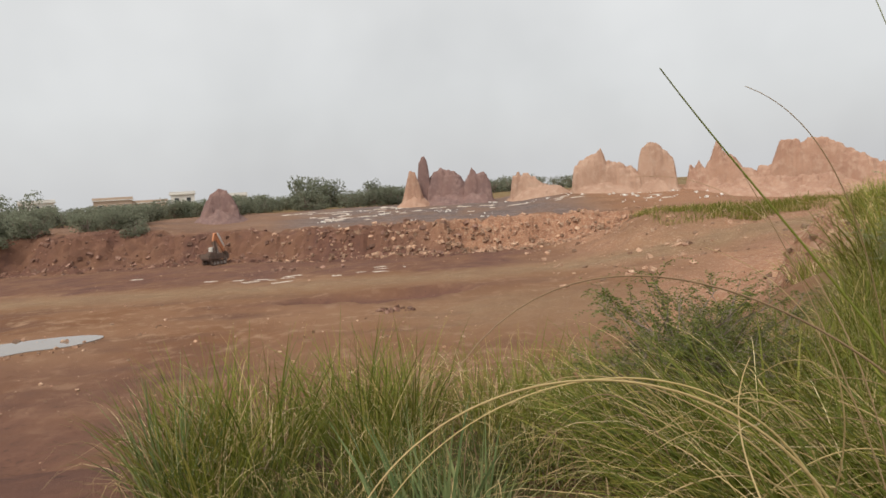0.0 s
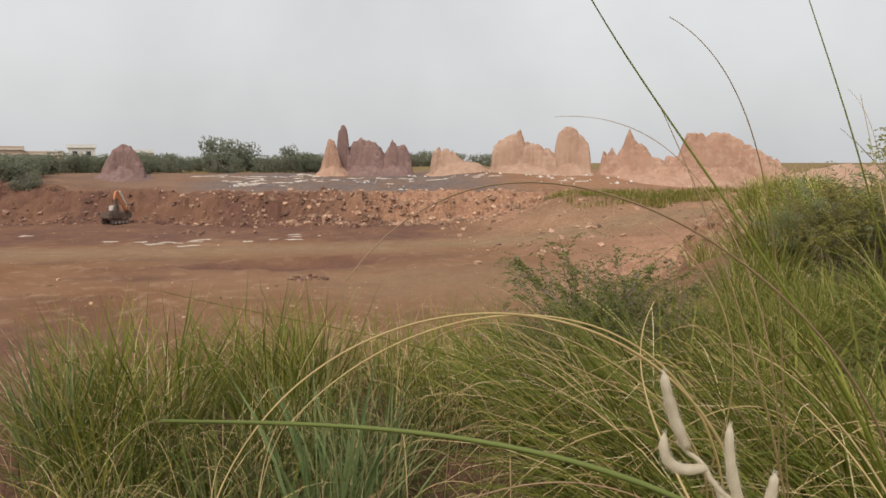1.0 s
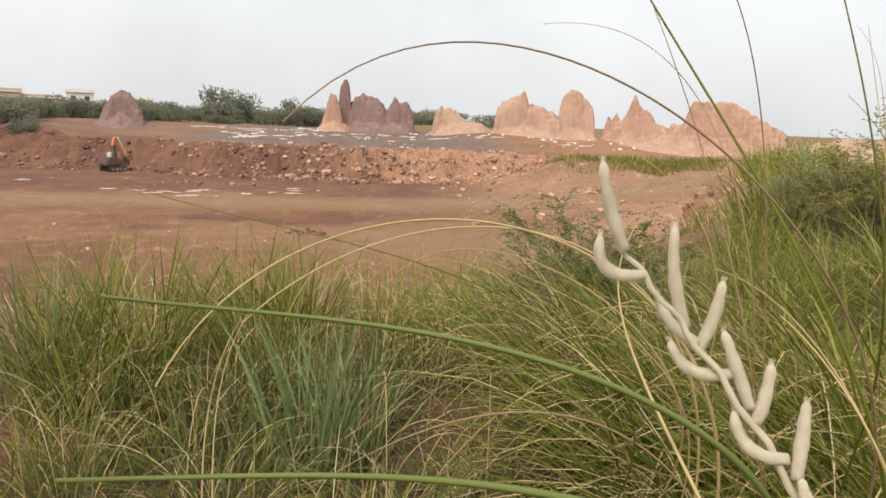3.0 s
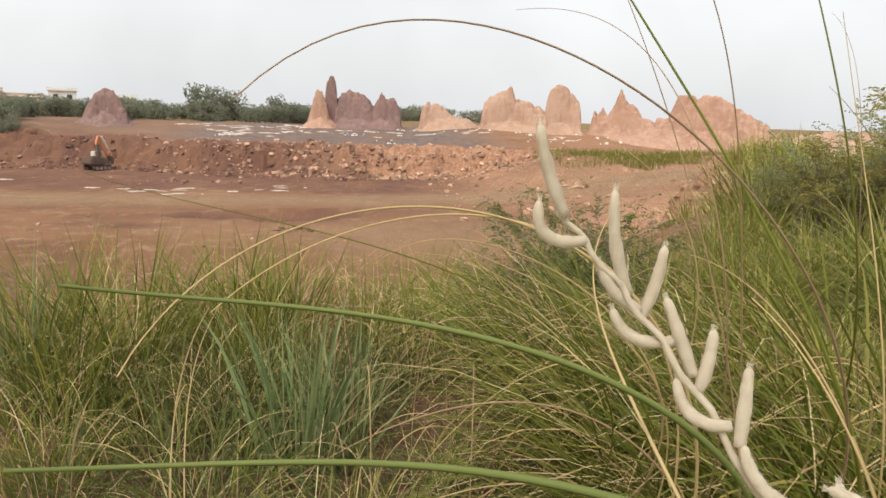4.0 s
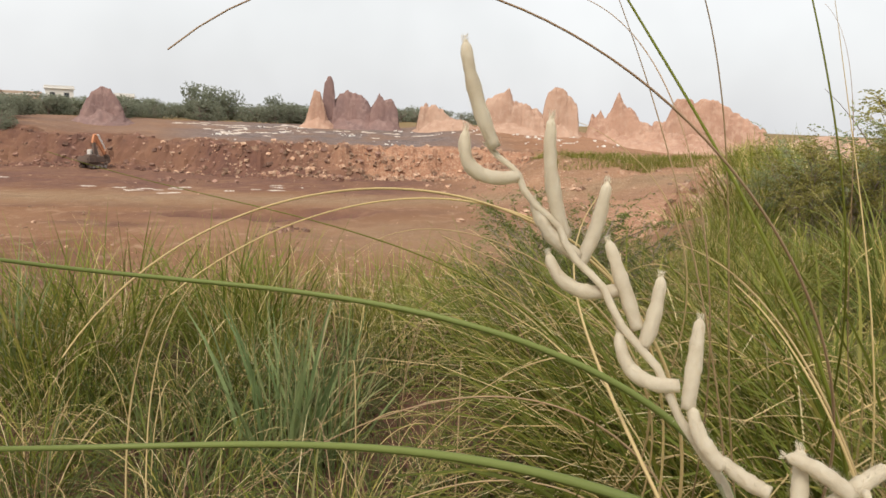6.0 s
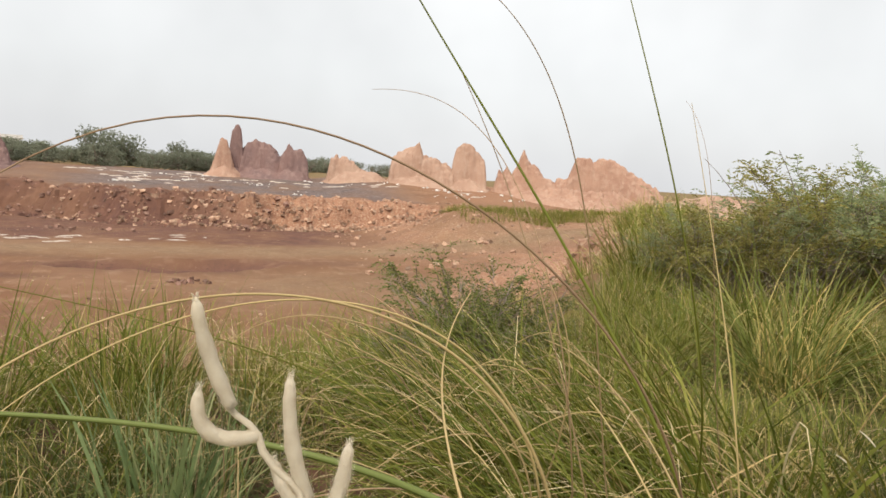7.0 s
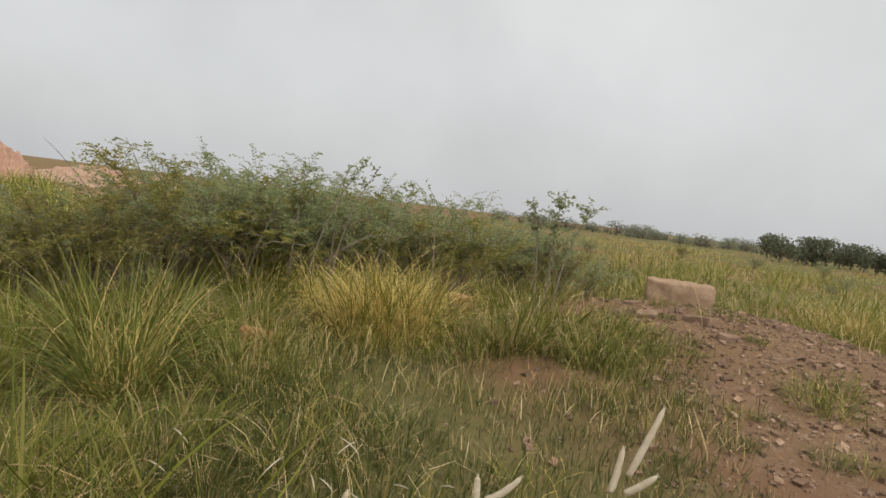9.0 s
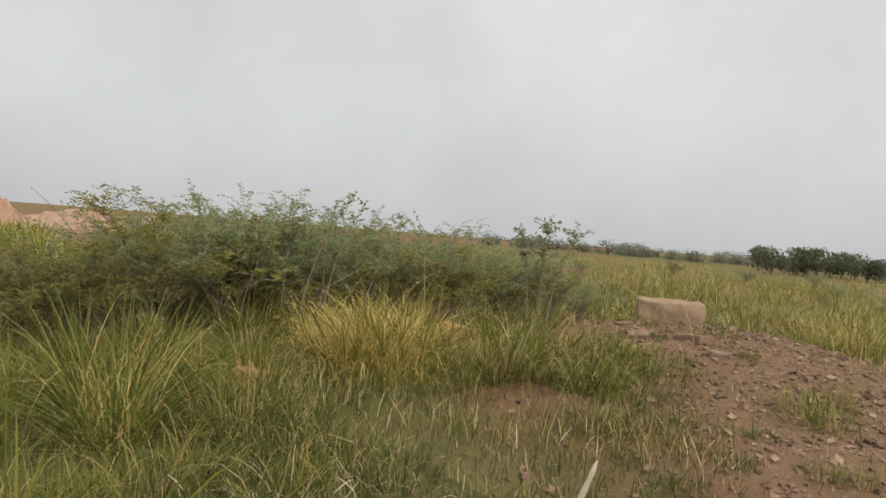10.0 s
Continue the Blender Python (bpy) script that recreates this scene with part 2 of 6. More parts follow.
def box(bm, size, at, bevel=0.0, turn=None):
    """A bevelled box of that size centred at a place."""
    tmp = bmesh.new()
    bmesh.ops.create_cube(tmp, size=1.0)
    bmesh.ops.scale(tmp, vec=size, verts=tmp.verts)
    if bevel:
        bmesh.ops.bevel(tmp, geom=tmp.edges[:], offset=bevel, segments=2, affect="EDGES")
    mt = Matrix.Translation(at) @ (turn if turn is not None else Matrix.Identity(4))
    bmesh.ops.transform(tmp, matrix=mt, verts=tmp.verts)
    me = bpy.data.meshes.new("tmp")
    tmp.to_mesh(me)
    tmp.free()
    bm.from_mesh(me)
    bpy.data.meshes.remove(me)
    return bm


def cell_hash(ix, iy, s):
    n = np.sin(ix * 127.1 + iy * 311.7 + s * 74.7) * 43758.5453
    return n - np.floor(n)


def vnoise(x, y, s=0):
    ix, iy = np.floor(x), np.floor(y)
    u, v = x - ix, y - iy
    u, v = u * u * (3 - 2 * u), v * v * (3 - 2 * v)
    a = cell_hash(ix, iy, s) * (1 - u) + cell_hash(ix + 1, iy, s) * u
    b = cell_hash(ix, iy + 1, s) * (1 - u) + cell_hash(ix + 1, iy + 1, s) * u
    return a * (1 - v) + b * v


def fbm(x, y, s=0, octaves=4):
    total, amp, norm = 0.0, 1.0, 0.0
    for o in range(octaves):
        total = total + amp * vnoise(x * 2 ** o + 13.7 * o, y * 2 ** o - 7.3 * o, s + o)
        norm += amp
        amp *= 0.5
    return total / norm - 0.5


def smooth(v):
    v = np.clip(v, 0, 1)
    return v * v * (3 - 2 * v)


# ---------------------------------------------------------------- the lie of the land
EDGE_X = [-200, -20, -5, 0, 3, 9, 17, 22, 26, 32, 45, 70, 200]
EDGE_Y = [-6, 1.5, 4.3, 4.6, 5.5, 13, 27, 33, 36, 37, 35, 40, 60]


def bump_at(x, y, cx, cy, r, h, p=2.0):
    d = np.sqrt((x - cx) ** 2 + (y - cy) ** 2) / r
    return h * np.clip(1 - d ** p, 0, 1) if p < 1.5 else h * np.exp(-(d ** 2) * 1.6)


# standing water: x, y and half widths
POOLS = [(-25.0, 35.4, 5.0, 2.3)]


def land(x, y):
    z = dry_land(x, y)
    x, y = np.asarray(x, float), np.asarray(y, float)
    for cx, cy, rx, ry in POOLS:
        w = smooth(2.1 - np.sqrt(((x - cx) / rx) ** 2 + ((y - cy) / (ry * (2.0 if cy > 90 else 1.3))) ** 2))
        if w.any():
            z = z * (1 - w) + (LEVELS[cx, cy] - 0.04) * w
    return z


def pool_level(cx, cy):
    """Water level: the highest ground before and behind it, raised so that it shows from the camera."""
    ry = [p[3] for p in POOLS if p[0] == cx and p[1] == cy][0]
    return float(max(dry_land(cx, cy + k * ry) for k in (-2.6, -2.0, -1.4, -0.7, 0.0, 0.7))) + 0.02


def dry_land(x, y):
    x, y = np.asarray(x, float), np.asarray(y, float)
    wob = fbm(x * 0.12, y * 0.12, 3)
    # pit floor, climbing to the east as a ramp
    floor_z = -5.4 + 4.0 * smooth((x - 9 + wob * 6) / 34) + 0.35 * fbm(x * 0.07, y * 0.1, 11) + 0.12 * fbm(x * 0.5, y * 0.5, 12)
    floor_z = floor_z + bump_at(x, y, 24, 66, 9, 2.3, 1.2) * (1 + 0.4 * wob)
    hole = np.sqrt(((x + 3.5) / 7.0) ** 2 + ((y - 47.2 - 0.15 * x) / 2.6) ** 2) + 0.8 * wob
    floor_z = floor_z - 0.6 * (1 - smooth((hole - 0.7) / 0.4)) + 0.18 * np.exp(-((hole - 1.15) / 0.14) ** 2)
    # far bench behind the cut bank
    bench = -1.95 + 1.2 * smooth((-x - 30) / 14) * (1 - smooth((y - 92) / 26)) + 1.75 * smooth((y - 86) / 30) + 0.45 * fbm(x * 0.15, y * 0.15, 21)
    bench = bench + 0.9 * smooth((x - 12) / 12) * (1 - smooth((x - 42) / 10)) * smooth((y - 84) / 14)
    foot = np.interp(x, [-200, -60, -24, -14, 0, 20, 34, 60, 200], [84, 82, 82, 77, 73.5, 75, 66, 62, 70])
    foot = foot + 5 * fbm(x * 0.11, 0 * x + 4.2, 23) + 1.6 * fbm(x * 0.6, y * 0.6, 24)
    rise = 0.22 * smooth((y - foot) / 2.6) + 0.78 * smooth((y - foot - 2.0) / 2.3)
    z = floor_z + (bench - floor_z) * rise
    z = z + smooth((y - foot + 1.5) / 2) * (1 - smooth((y - foot - 7) / 3)) * (1.5 * fbm(x * 0.45, y * 0.45, 25) + 1.0 * fbm(x * 1.1, y * 1.1, 26) - 1.5 * np.abs(fbm(x * 0.28, y * 0.5, 27)))
    # ledges left in the cut face
    face = smooth((y - foot + 0.5) / 1.5) * (1 - smooth((y - foot - 6) / 3))
    lay = z / 0.85 + 0.9 * fbm(x * 0.12, y * 0.2, 28)
    z = z + 0.5 * face * 0.85 * (np.floor(lay) + smooth((lay - np.floor(lay) - 0.3) / 0.5) - lay)
    # heaps and ruts on the ramp
    ramp_w = smooth((x - 8) / 8) * smooth((y - 42) / 6) * (1 - smooth((y - foot + 2) / 3))
    z = z + ramp_w * (0.9 * fbm(x * 0.22, y * 0.22, 29) + 0.35 * fbm(x * 0.9, y * 0.9, 30))
    # the grassy plateau on which the camera stands
    ey = np.interp(x, EDGE_X, EDGE_Y)
    gy = (np.interp(x + 0.5, EDGE_X, EDGE_Y) - np.interp(x - 0.5, EDGE_X, EDGE_Y))
    s = (y - ey) / np.sqrt(1 + gy * gy) + 1.3 * fbm(x * 0.25, y * 0.25, 31)
    width = np.interp(x, [-20, 2, 12, 24], [11, 9.5, 5.5, 3.2])
    drop = smooth((s + 0.6) / width)
    top = 0.28 * smooth((x - 2) / 5) + 0.10 * fbm(x * 0.4, y * 0.4, 41) + 0.04 * fbm(x * 2, y * 2, 42)
    top = top + bump_at(x, y, 11.3, -0.3, 3.4, 0.55) + bump_at(x, y, 9.0, -2.6, 3.0, 0.22) - 0.3 * smooth((np.hypot(x, y) - 18) / 30)
    z = z + (1 - smooth((y - 46) / 12)) * (1 - smooth((x - 6) / 8)) * (0.42 * fbm(x * 0.3, y * 0.3, 47) + 0.22 * fbm(x * 1.0, y * 1.0, 48) - 0.25 * np.abs(fbm(x * 0.5, y * 0.22, 49)))
    out = top * (1 - drop) + z * drop
    nose = smooth((x - 7) / 4) * (1 - smooth((x - 34) / 8)) * smooth((s + 1.5) / 1.5) * (1 - smooth((s - width - 1.0) / 3))
    return out + nose * (1.3 * fbm(x * 0.35, y * 0.35, 44) + 0.9 * fbm(x * 0.9, y * 0.9, 45) - 0.9 * np.abs(fbm(x * 0.6, y * 0.6, 46)))


LEVELS = {(p[0], p[1]): pool_level(p[0], p[1]) for p in POOLS}


def land_zone(x, y):
    """Weights of clay, field, grey rubble and dark soil (damp on the pit floor)."""
    ey = np.interp(x, EDGE_X, EDGE_Y)
    gy = (np.interp(x + 0.5, EDGE_X, EDGE_Y) - np.interp(x - 0.5, EDGE_X, EDGE_Y))
    s = (y - ey) / np.sqrt(1 + gy * gy)
    n = fbm(x * 0.3, y * 0.3, 51)
    foot = np.interp(x, [-200, -60, -24, -14, 0, 20, 34, 60, 200], [84, 82, 82, 77, 73.5, 75, 66, 62, 70])
    bank = smooth((y - foot + 1) / 2) * (1 - smooth((y - foot - 6.5) / 2.5))
    east = smooth((x + 6 + 16 * n) / 12)
    clay = bank * (0.25 + 0.75 * east)
    clay = clay + smooth((x - 8.5) / 3) * smooth((s + 2.2) / 0.8) * (1 - smooth((s - 6) / 6))
    clay = clay + 0.5 * smooth((x - 22 + 10 * n) / 14) * smooth((y - 75) / 20) * (1 - smooth((x - 78) / 16)) * (1 - smooth((y - 125) / 25))
    clay = clay + np.clip(0.6 + 1.4 * n, 0, 0.9) * smooth((x - 10 + 8 * n) / 8) * smooth((y - 44) / 6) * (1 - smooth((y - foot) / 3))
    grey = smooth((y - foot - 7 - 6 * n) / 3) * (1 - smooth((y - 122) / 10)) * np.clip(0.85 + 1.2 * n, 0, 1) * (1 - smooth((x - 16) / 12))
    grey = grey * (1 - 0.6 * smooth((-x - 14) / 12))
    dark = 0.9 * bank * (1 - east) + 0.85 * smooth((y - 57 + 8 * n) / 5) * (1 - smooth((y - foot) / 2)) * (1 - smooth((x - 6) / 14))
    # first term: damp soil in the dug hollow, its edge shade coloured in
    dark = dark + 2.2 * np.exp(-(((x + 3.5) / 7.5) ** 2 + ((y - 47.4 - 0.15 * x) / 2.6) ** 2)) + 0.85 * np.exp(-(((x + 14) / 8) ** 2 + ((y - 21) / 7) ** 2)) + 1.2 * np.exp(-(((x + 7.5) / 6) ** 2 + ((y - 11) / 7) ** 2)) + 0.5 * np.exp(-(((x + 27) / 14) ** 2 + ((y - 30) / 4) ** 2))
    dark = np.clip(dark * (0.9 + 1.4 * n), 0, 1)
    fld = (1 - smooth((s + 0.5 + 1.6 * smooth((x - 9) / 4)) / 1.2)) * np.maximum(smooth((x - 1.4 + 2 * n) / 1.6), 1 - smooth((y - 0.2 + 2 * n) / 1.6))
    # brink soil: dark litter colour, also standing in for shade between grass clumps
    dark = np.maximum(dark, (1 - smooth((s - 1.0) / 2)) * (1 - smooth((x - 2.4) / 1.0)) * smooth((x + 9) / 3) * smooth((y + 0.4) / 1.2))
    path = bump_at(x, y, 8.2, -1.6, 3.2, 1.25) + bump_at(x, y, 11.5, -0.6, 2.6, 1.1)
    path = path + bump_at(x, y, 7.2, 1.3, 1.0, 1.0) + 1.3 * np.exp(-((x - 40 - 8 * n) / 3.4) ** 4 - ((y + 3.5) / 6.5) ** 4)
    fld = fld * np.clip(1 - 0.75 * np.clip(path, 0, 1) - 0.8 * smooth((n - 0.05) / 0.12), 0, 1)
    fld = np.maximum(fld, 0.5 * smooth((y - 124) / 14))
    return np.clip(clay, 0, 1), np.clip(fld, 0, 1), np.clip(grey, 0, 1), dark


def steps(*spans):
    out = [spans[0][0]]
    for a, b, d in spans:
        n = max(1, int(round((b - a) / d)))
        out += [a + (b - a) * (i + 1) / n for i in range(n)]
    return np.array(out)


gx = steps((-3000, -600, 300), (-600, -200, 40), (-200, -80, 5), (-80, -38, 0.7), (-38, -4, 0.42), (-4, 14, 0.25), (14, 30, 0.36), (30, 60, 0.6), (60, 200, 5), (200, 600, 40), (600, 3000, 300))
gy = steps((-1500, -300, 200), (-300, -40, 20), (-40, -6, 1.0), (-6, 8, 0.25), (8, 36, 0.45), (36, 57, 0.8), (57, 92, 0.36), (92, 130, 1.0), (130, 260, 6), (260, 800, 60), (800, 3500, 300))
GX, GY = np.meshgrid(gx, gy)
GZ = land(GX, GY)
nx, ny = len(gx), len(gy)
idx = np.arange(nx * ny).reshape(ny, nx)
quads = np.stack([idx[:-1, :-1], idx[:-1, 1:], idx[1:, 1:], idx[1:, :-1]], -1).reshape(-1, 4)
me = mesh_of("ground", np.stack([GX, GY, GZ], -1).reshape(-1, 3).tolist(), quads.tolist(), [M_GROUND], smooth=True)
mid_y = (GY[:-1, :-1] + GY[1:, 1:]).ravel() / 2
mid_x = (GX[:-1, :-1] + GX[1:, 1:]).ravel() / 2
foot_y = np.interp(mid_x, [-200, -60, -24, -14, 0, 20, 34, 60, 200], [84, 82, 82, 77, 73.5, 75, 66, 62, 70])
me.polygons.foreach_set("use_smooth", ~((mid_y > foot_y - 2) & (mid_y < foot_y + 11) & (mid_x > -90) & (mid_x < 62)))
za, zb, zc, zd = land_zone(GX.ravel(), GY.ravel())
attr = me.attributes.new("zone", "FLOAT_COLOR", "POINT")
attr.data.foreach_set("color", np.stack([za, zb, zc, zd], -1).ravel().astype(np.float32))
bare = 0.45 * (bump_at(GX, GY, 8.2, -1.8, 3.2, 1.35) + bump_at(GX, GY, 11.5, -0.6, 2.8, 1.6) + bump_at(GX, GY, 6.2, -1.6, 2.2, 1.0))
bare = bare + 0.8 * np.exp(-(((GX - 54 + 0.12 * GY) / 2.2) ** 2)) * (1 - smooth((GY - 4) / 6)) + 1.1 * np.exp(-(((GX - 39 - 0.3 * GY) / 2.6) ** 2)) * (1 - smooth((GY - 3) / 3)) * smooth((GY + 16) / 6)
track = np.interp(GX, [-80, -40, -10, 10, 30, 45], [52, 55.5, 55, 56, 53, 50])
bare = bare + 0.85 * np.exp(-(((GY - track) / 3.6) ** 2)) * (1 - smooth((GX - 40) / 8)) + 0.35 * bump_at(GX, GY, 24, 62, 13, 1.0) + 0.7 * np.exp(-(((GX - 6) / 8) ** 2 + ((GY - 39) / 7) ** 2))
bare = np.clip(bare * (0.95 + 1.1 * fbm(GX * 0.8, GY * 0.8, 61)), 0, 1)
bare = bare * (1 - 0.85 * zd.reshape(GX.shape) * smooth((GY - 20) / 5))
me.attributes.new("bare", "FLOAT", "POINT").data.foreach_set("value", bare.ravel().astype(np.float32))
ground = tagged(new("ground", me), "red-brown quarry earth with a cut bank and grassy plateau", "ground", kind="structure")


def at_ground(x, y, sink=0.0):
    return float(land(x, y)) - sink


# ---------------------------------------------------------------- rock formations
def formation(name, cx, cy, turn, profile, depth, material, label, seed, step=0.2, rough=0.3, talus=1.7):
    """A weathered pillar or ridge left by digging. profile: crest height over the distance across it, shaped to its
    outline in the camera's view. turn: degrees that face its width to the camera.
    """
    px, pz = [p[0] for p in profile], [p[1] for p in profile]
    half = max(abs(px[0]), abs(px[-1])) * 1.3 + 1.2
    X, Y = np.meshgrid(np.arange(-half, half, step), np.arange(-depth * 2.0, depth * 2.0, step))
    wx = X + rough * (0.9 * fbm(X * 0.5, Y * 0.6, seed) + 0.7 * fbm(X * 1.9, Y * 1.9, seed + 5)) * np.clip(np.abs(Y) / depth * 2.5, 0.45, 2.2)
    wy = Y + rough * 3 * fbm(X * 0.45 + 40, Y * 0.3, seed + 1) + rough * 1.2 * fbm(X * 1.6, Y * 1.6 + 9, seed + 6)
    low = -2.2
    crest = np.interp(wx, [px[0] - 1.0] + px + [px[-1] + 1.0], [low] + pz + [low])
    share = np.clip((crest - low) / (max(pz) - low), 0.0, 1)
    across = np.abs(wy) / (depth * (1.0 - 0.45 * share ** 2))
    Z = low + (crest - low) * np.clip(1 - across ** 2.2, -0.2, 1)
    tall = np.clip((Z - low) / 3, 0, 1)
    Z = Z + rough * tall * (2.2 * fbm(X * 0.7, Y * 0.7, seed + 8) + 2.0 * fbm(X * 2.0, Y * 2.0, seed + 9))
    Z = Z - rough * tall * 2.6 * np.abs(fbm(X * 1.1, Y * 0.25, seed + 10))
    Z = Z - 1.6 * rough * tall * np.abs(fbm(X * 0.6, Y * 0.4, seed + 12)) * np.clip(across * 2, 0.2, 1)
    bed = Z / 0.9 + 0.7 * fbm(X * 0.4, Y * 0.4, seed + 15)
    Z = Z + 0.4 * tall * 0.9 * (np.floor(bed) + smooth((bed - np.floor(bed) - 0.25) / 0.6) - bed)
    ca, sa = math.cos(radians(turn)), math.sin(radians(turn))
    WX, WY = cx + X * ca + Y * sa, cy - X * sa + Y * ca
    gz = land(WX, WY)
    # fallen earth round the foot
    skirt = 1 - np.sqrt((X / half) ** 2 + (Y / (depth * 1.9)) ** 2)
    Z = np.maximum(Z, gz - 0.7 + (talus + 0.8) * smooth(skirt * 1.15) * (1 + 0.7 * fbm(X * 0.5, Y * 0.5, seed + 20)) + 0.3 * fbm(X * 1.7, Y * 1.7, seed + 21))
    n, m = X.shape
    ids = np.arange(n * m).reshape(n, m)
    q = np.stack([ids[:-1, :-1], ids[:-1, 1:], ids[1:, 1:], ids[1:, :-1]], -1).reshape(-1, 4)
    q = q[(Z > gz - 0.5).ravel()[q].any(1)]
    used, q2 = np.unique(q, return_inverse=True)
    z0 = at_ground(cx, cy)
    V = np.stack([WX - cx, WY - cy, np.maximum(Z, gz - 0.9) - z0], -1).reshape(-1, 3)[used]
    ob = new(name, mesh_of(name, V.tolist(), q2.reshape(-1, 4).tolist(), [material]))
    ob.location = (cx, cy, z0)
    return tagged(ob, label, "rock formation", "rock formations on the quarry bench")


formation("rock_slab", -1.9, 110.9, -0.9, [(-2.5, -1.5), (-2.1, 0.2), (-1.3, 2.9), (-0.5, 6.0), (0.4, 5.7), (1.3, 2.7), (2.1, -0.2), (2.5, -1.5)], 2.0, M_ORANGE, "pointed orange clay pillar beside a dark spire", 11, 0.14, 0.3)
formation("rock_spire", -0.3, 112.9, -0.1, [(-1.3, -1.5), (-0.8, 4.5), (-0.45, 7.1), (0.1, 8.3), (0.5, 8.3), (1.0, 7.2), (1.3, 4.6), (1.5, -1.5)], 1.6, M_DARK, "tall thin dark purple rock spire on the bench", 3, 0.13, 0.22)
formation("rock_mound", 3.9, 113.8, 2.0, [(-4.2, -1.5), (-3.0, 4.4), (-2.1, 5.7), (-0.7, 6.2), (0.8, 5.8), (2.5, 4.5), (3.4, 3.1), (4.2, -1.5)], 4.2, M_DARK, "rounded dark purple-brown rock hump", 17, 0.18, 0.28)
formation("rock_peak", 9.0, 112.0, 4.7, [(-2.8, -1.5), (-1.9, 3.6), (-1.3, 4.6), (-0.65, 6.1), (0.2, 4.9), (1.5, 5.0), (2.0, 4.2), (2.6, 2.9), (2.9, -1.5)], 2.4, M_DARK, "dark notched rock peak beside a rounded hump", 23, 0.15, 0.24)
formation("rock_stub", 19.2, 109.2, 10.0, [(-4.9, -0.5), (-4.1, 4.1), (-3.2, 4.6), (-2.7, 4.0), (-2.0, 4.4), (-0.5, 3.4), (0.5, 2.5), (3.0, 1.1), (5.0, -0.5)], 2.8, M_PALE, "low pale orange broken rock stub", 29, 0.17, 0.32)
formation("rock_bluff", 30.0, 105.7, 15.9, [(-5.9, -0.8), (-5.2, 4.4), (-3.3, 6.0), (-1.3, 7.1), (-0.8, 7.7), (0.0, 5.2), (2.1, 4.8), (4.3, 3.8), (5.3, 3.1), (5.9, -0.8)], 3.4, M_PALE, "pale orange rock bluff with one pointed crest", 31, 0.18, 0.32)
formation("rock_tower", 37.5, 103.3, 20.0, [(-3.3, -0.8), (-2.7, 5.2), (-2.2, 6.7), (-0.9, 7.7), (-0.3, 7.7), (1.3, 6.5), (2.6, 4.8), (2.9, 3.3), (3.3, -0.8)], 3.0, M_PALE, "upright pale orange rock tower with rounded top", 37, 0.17, 0.32)
formation("rock_pyramid", 47.2, 99.2, 25.5, [(-6.6, -1.2), (-5.5, 4.0), (-4.9, 3.0), (-4.2, 4.1), (-3.2, 3.1), (-2.3, 5.1), (-1.5, 7.3), (-0.5, 5.3), (0.8, 4.8), (2.1, 2.8), (4.1, 2.0), (6.3, -1.2)], 3.2, M_ORANGE, "pointed orange clay pyramid on a low ridge", 41, 0.17, 0.3)
formation("rock_headland", 58.4, 93.1, 32.1, [(-10.2, -1.2), (-8.5, 2.6), (-6.8, 3.0), (-5.5, 6.4), (-4.0, 6.7), (-2.9, 5.8), (-1.8, 6.3), (-0.4, 6.7), (1.4, 5.7), (4.7, 3.7), (7.9, 1.8), (10.0, -1.2)], 4.2, M_ORANGE, "two-humped orange rock headland", 47, 0.22, 0.34)
formation("rock_ridge", 52.0, 92.5, 28.0, [(-11.0, -1.6), (-8.0, 0.6), (-3.0, 1.3), (2.0, 1.0), (7.0, 1.4), (11.0, -1.4)], 3.6, M_ORANGE, "long low orange clay ridge", 43, 0.26, 0.42)
formation("earth_dome", -33.1, 104.9, -17.4, [(-3.4, -1.5), (-2.9, 1.0), (-2.0, 2.9), (-1.3, 3.8), (0.0, 4.6), (1.3, 4.3), (2.0, 3.3), (2.7, 1.7), (3.5, -1.5)], 3.4, M_DARK, "round dark brown earth dome on the bench", 53, 0.18, 0.22)
formation("far_spoil_ridge", 88, 92, 44.0, [(-18, -1.5), (-12, 0.9), (-6, 1.7), (0, 1.1), (5, 1.3), (11, -1.5)], 7.0, M_PALE, "distant pink spoil ridge", 59, 0.8, 0.5)


# ---------------------------------------------------------------- loose rock
def rock_points(rng, r, squash=0.75):
    """Corner points of one angular stone, from a jittered box cut at its corners."""
    pts = []
    for sx in (-1, 1):
        for sy in (-1, 1):
            for sz in (-1, 1):
                pts.append((sx * rng.uniform(0.5, 1.0) * r, sy * rng.uniform(0.5, 1.0) * r, sz * rng.uniform(0.5, 1.0) * r * squash))
    return pts


ROCK_FACES = [(0, 1, 3), (0, 3, 2), (4, 6, 7), (4, 7, 5), (0, 4, 5), (0, 5, 1), (2, 3, 7), (2, 7, 6), (0, 2, 6), (0, 6, 4), (1, 5, 7), (1, 7, 3)]


def rock_field(name, places, material, label, category, seed, lift=0.22):
    """Many loose stones lying on the ground, as one heap of stuff. places: (x, y, radius)."""
    rng = random.Random(seed)
    V, F = [], []
    zs = land(np.array([p[0] for p in places]), np.array([p[1] for p in places]))
    for (x, y, r), z in zip(places, zs):
        q = Euler((rng.uniform(-0.5, 0.5), rng.uniform(-0.5, 0.5), rng.uniform(0, 6.3))).to_matrix()
        k = len(V)
        for p in rock_points(rng, r):
            w = q @ Vector(p)
            V.append((x + w.x, y + w.y, z + w.z + r * lift))
        F += [tuple(i + k for i in f) for f in ROCK_FACES]
    return tagged(new(name, mesh_of(name, V, F, [material])), label, category, kind="stuff")


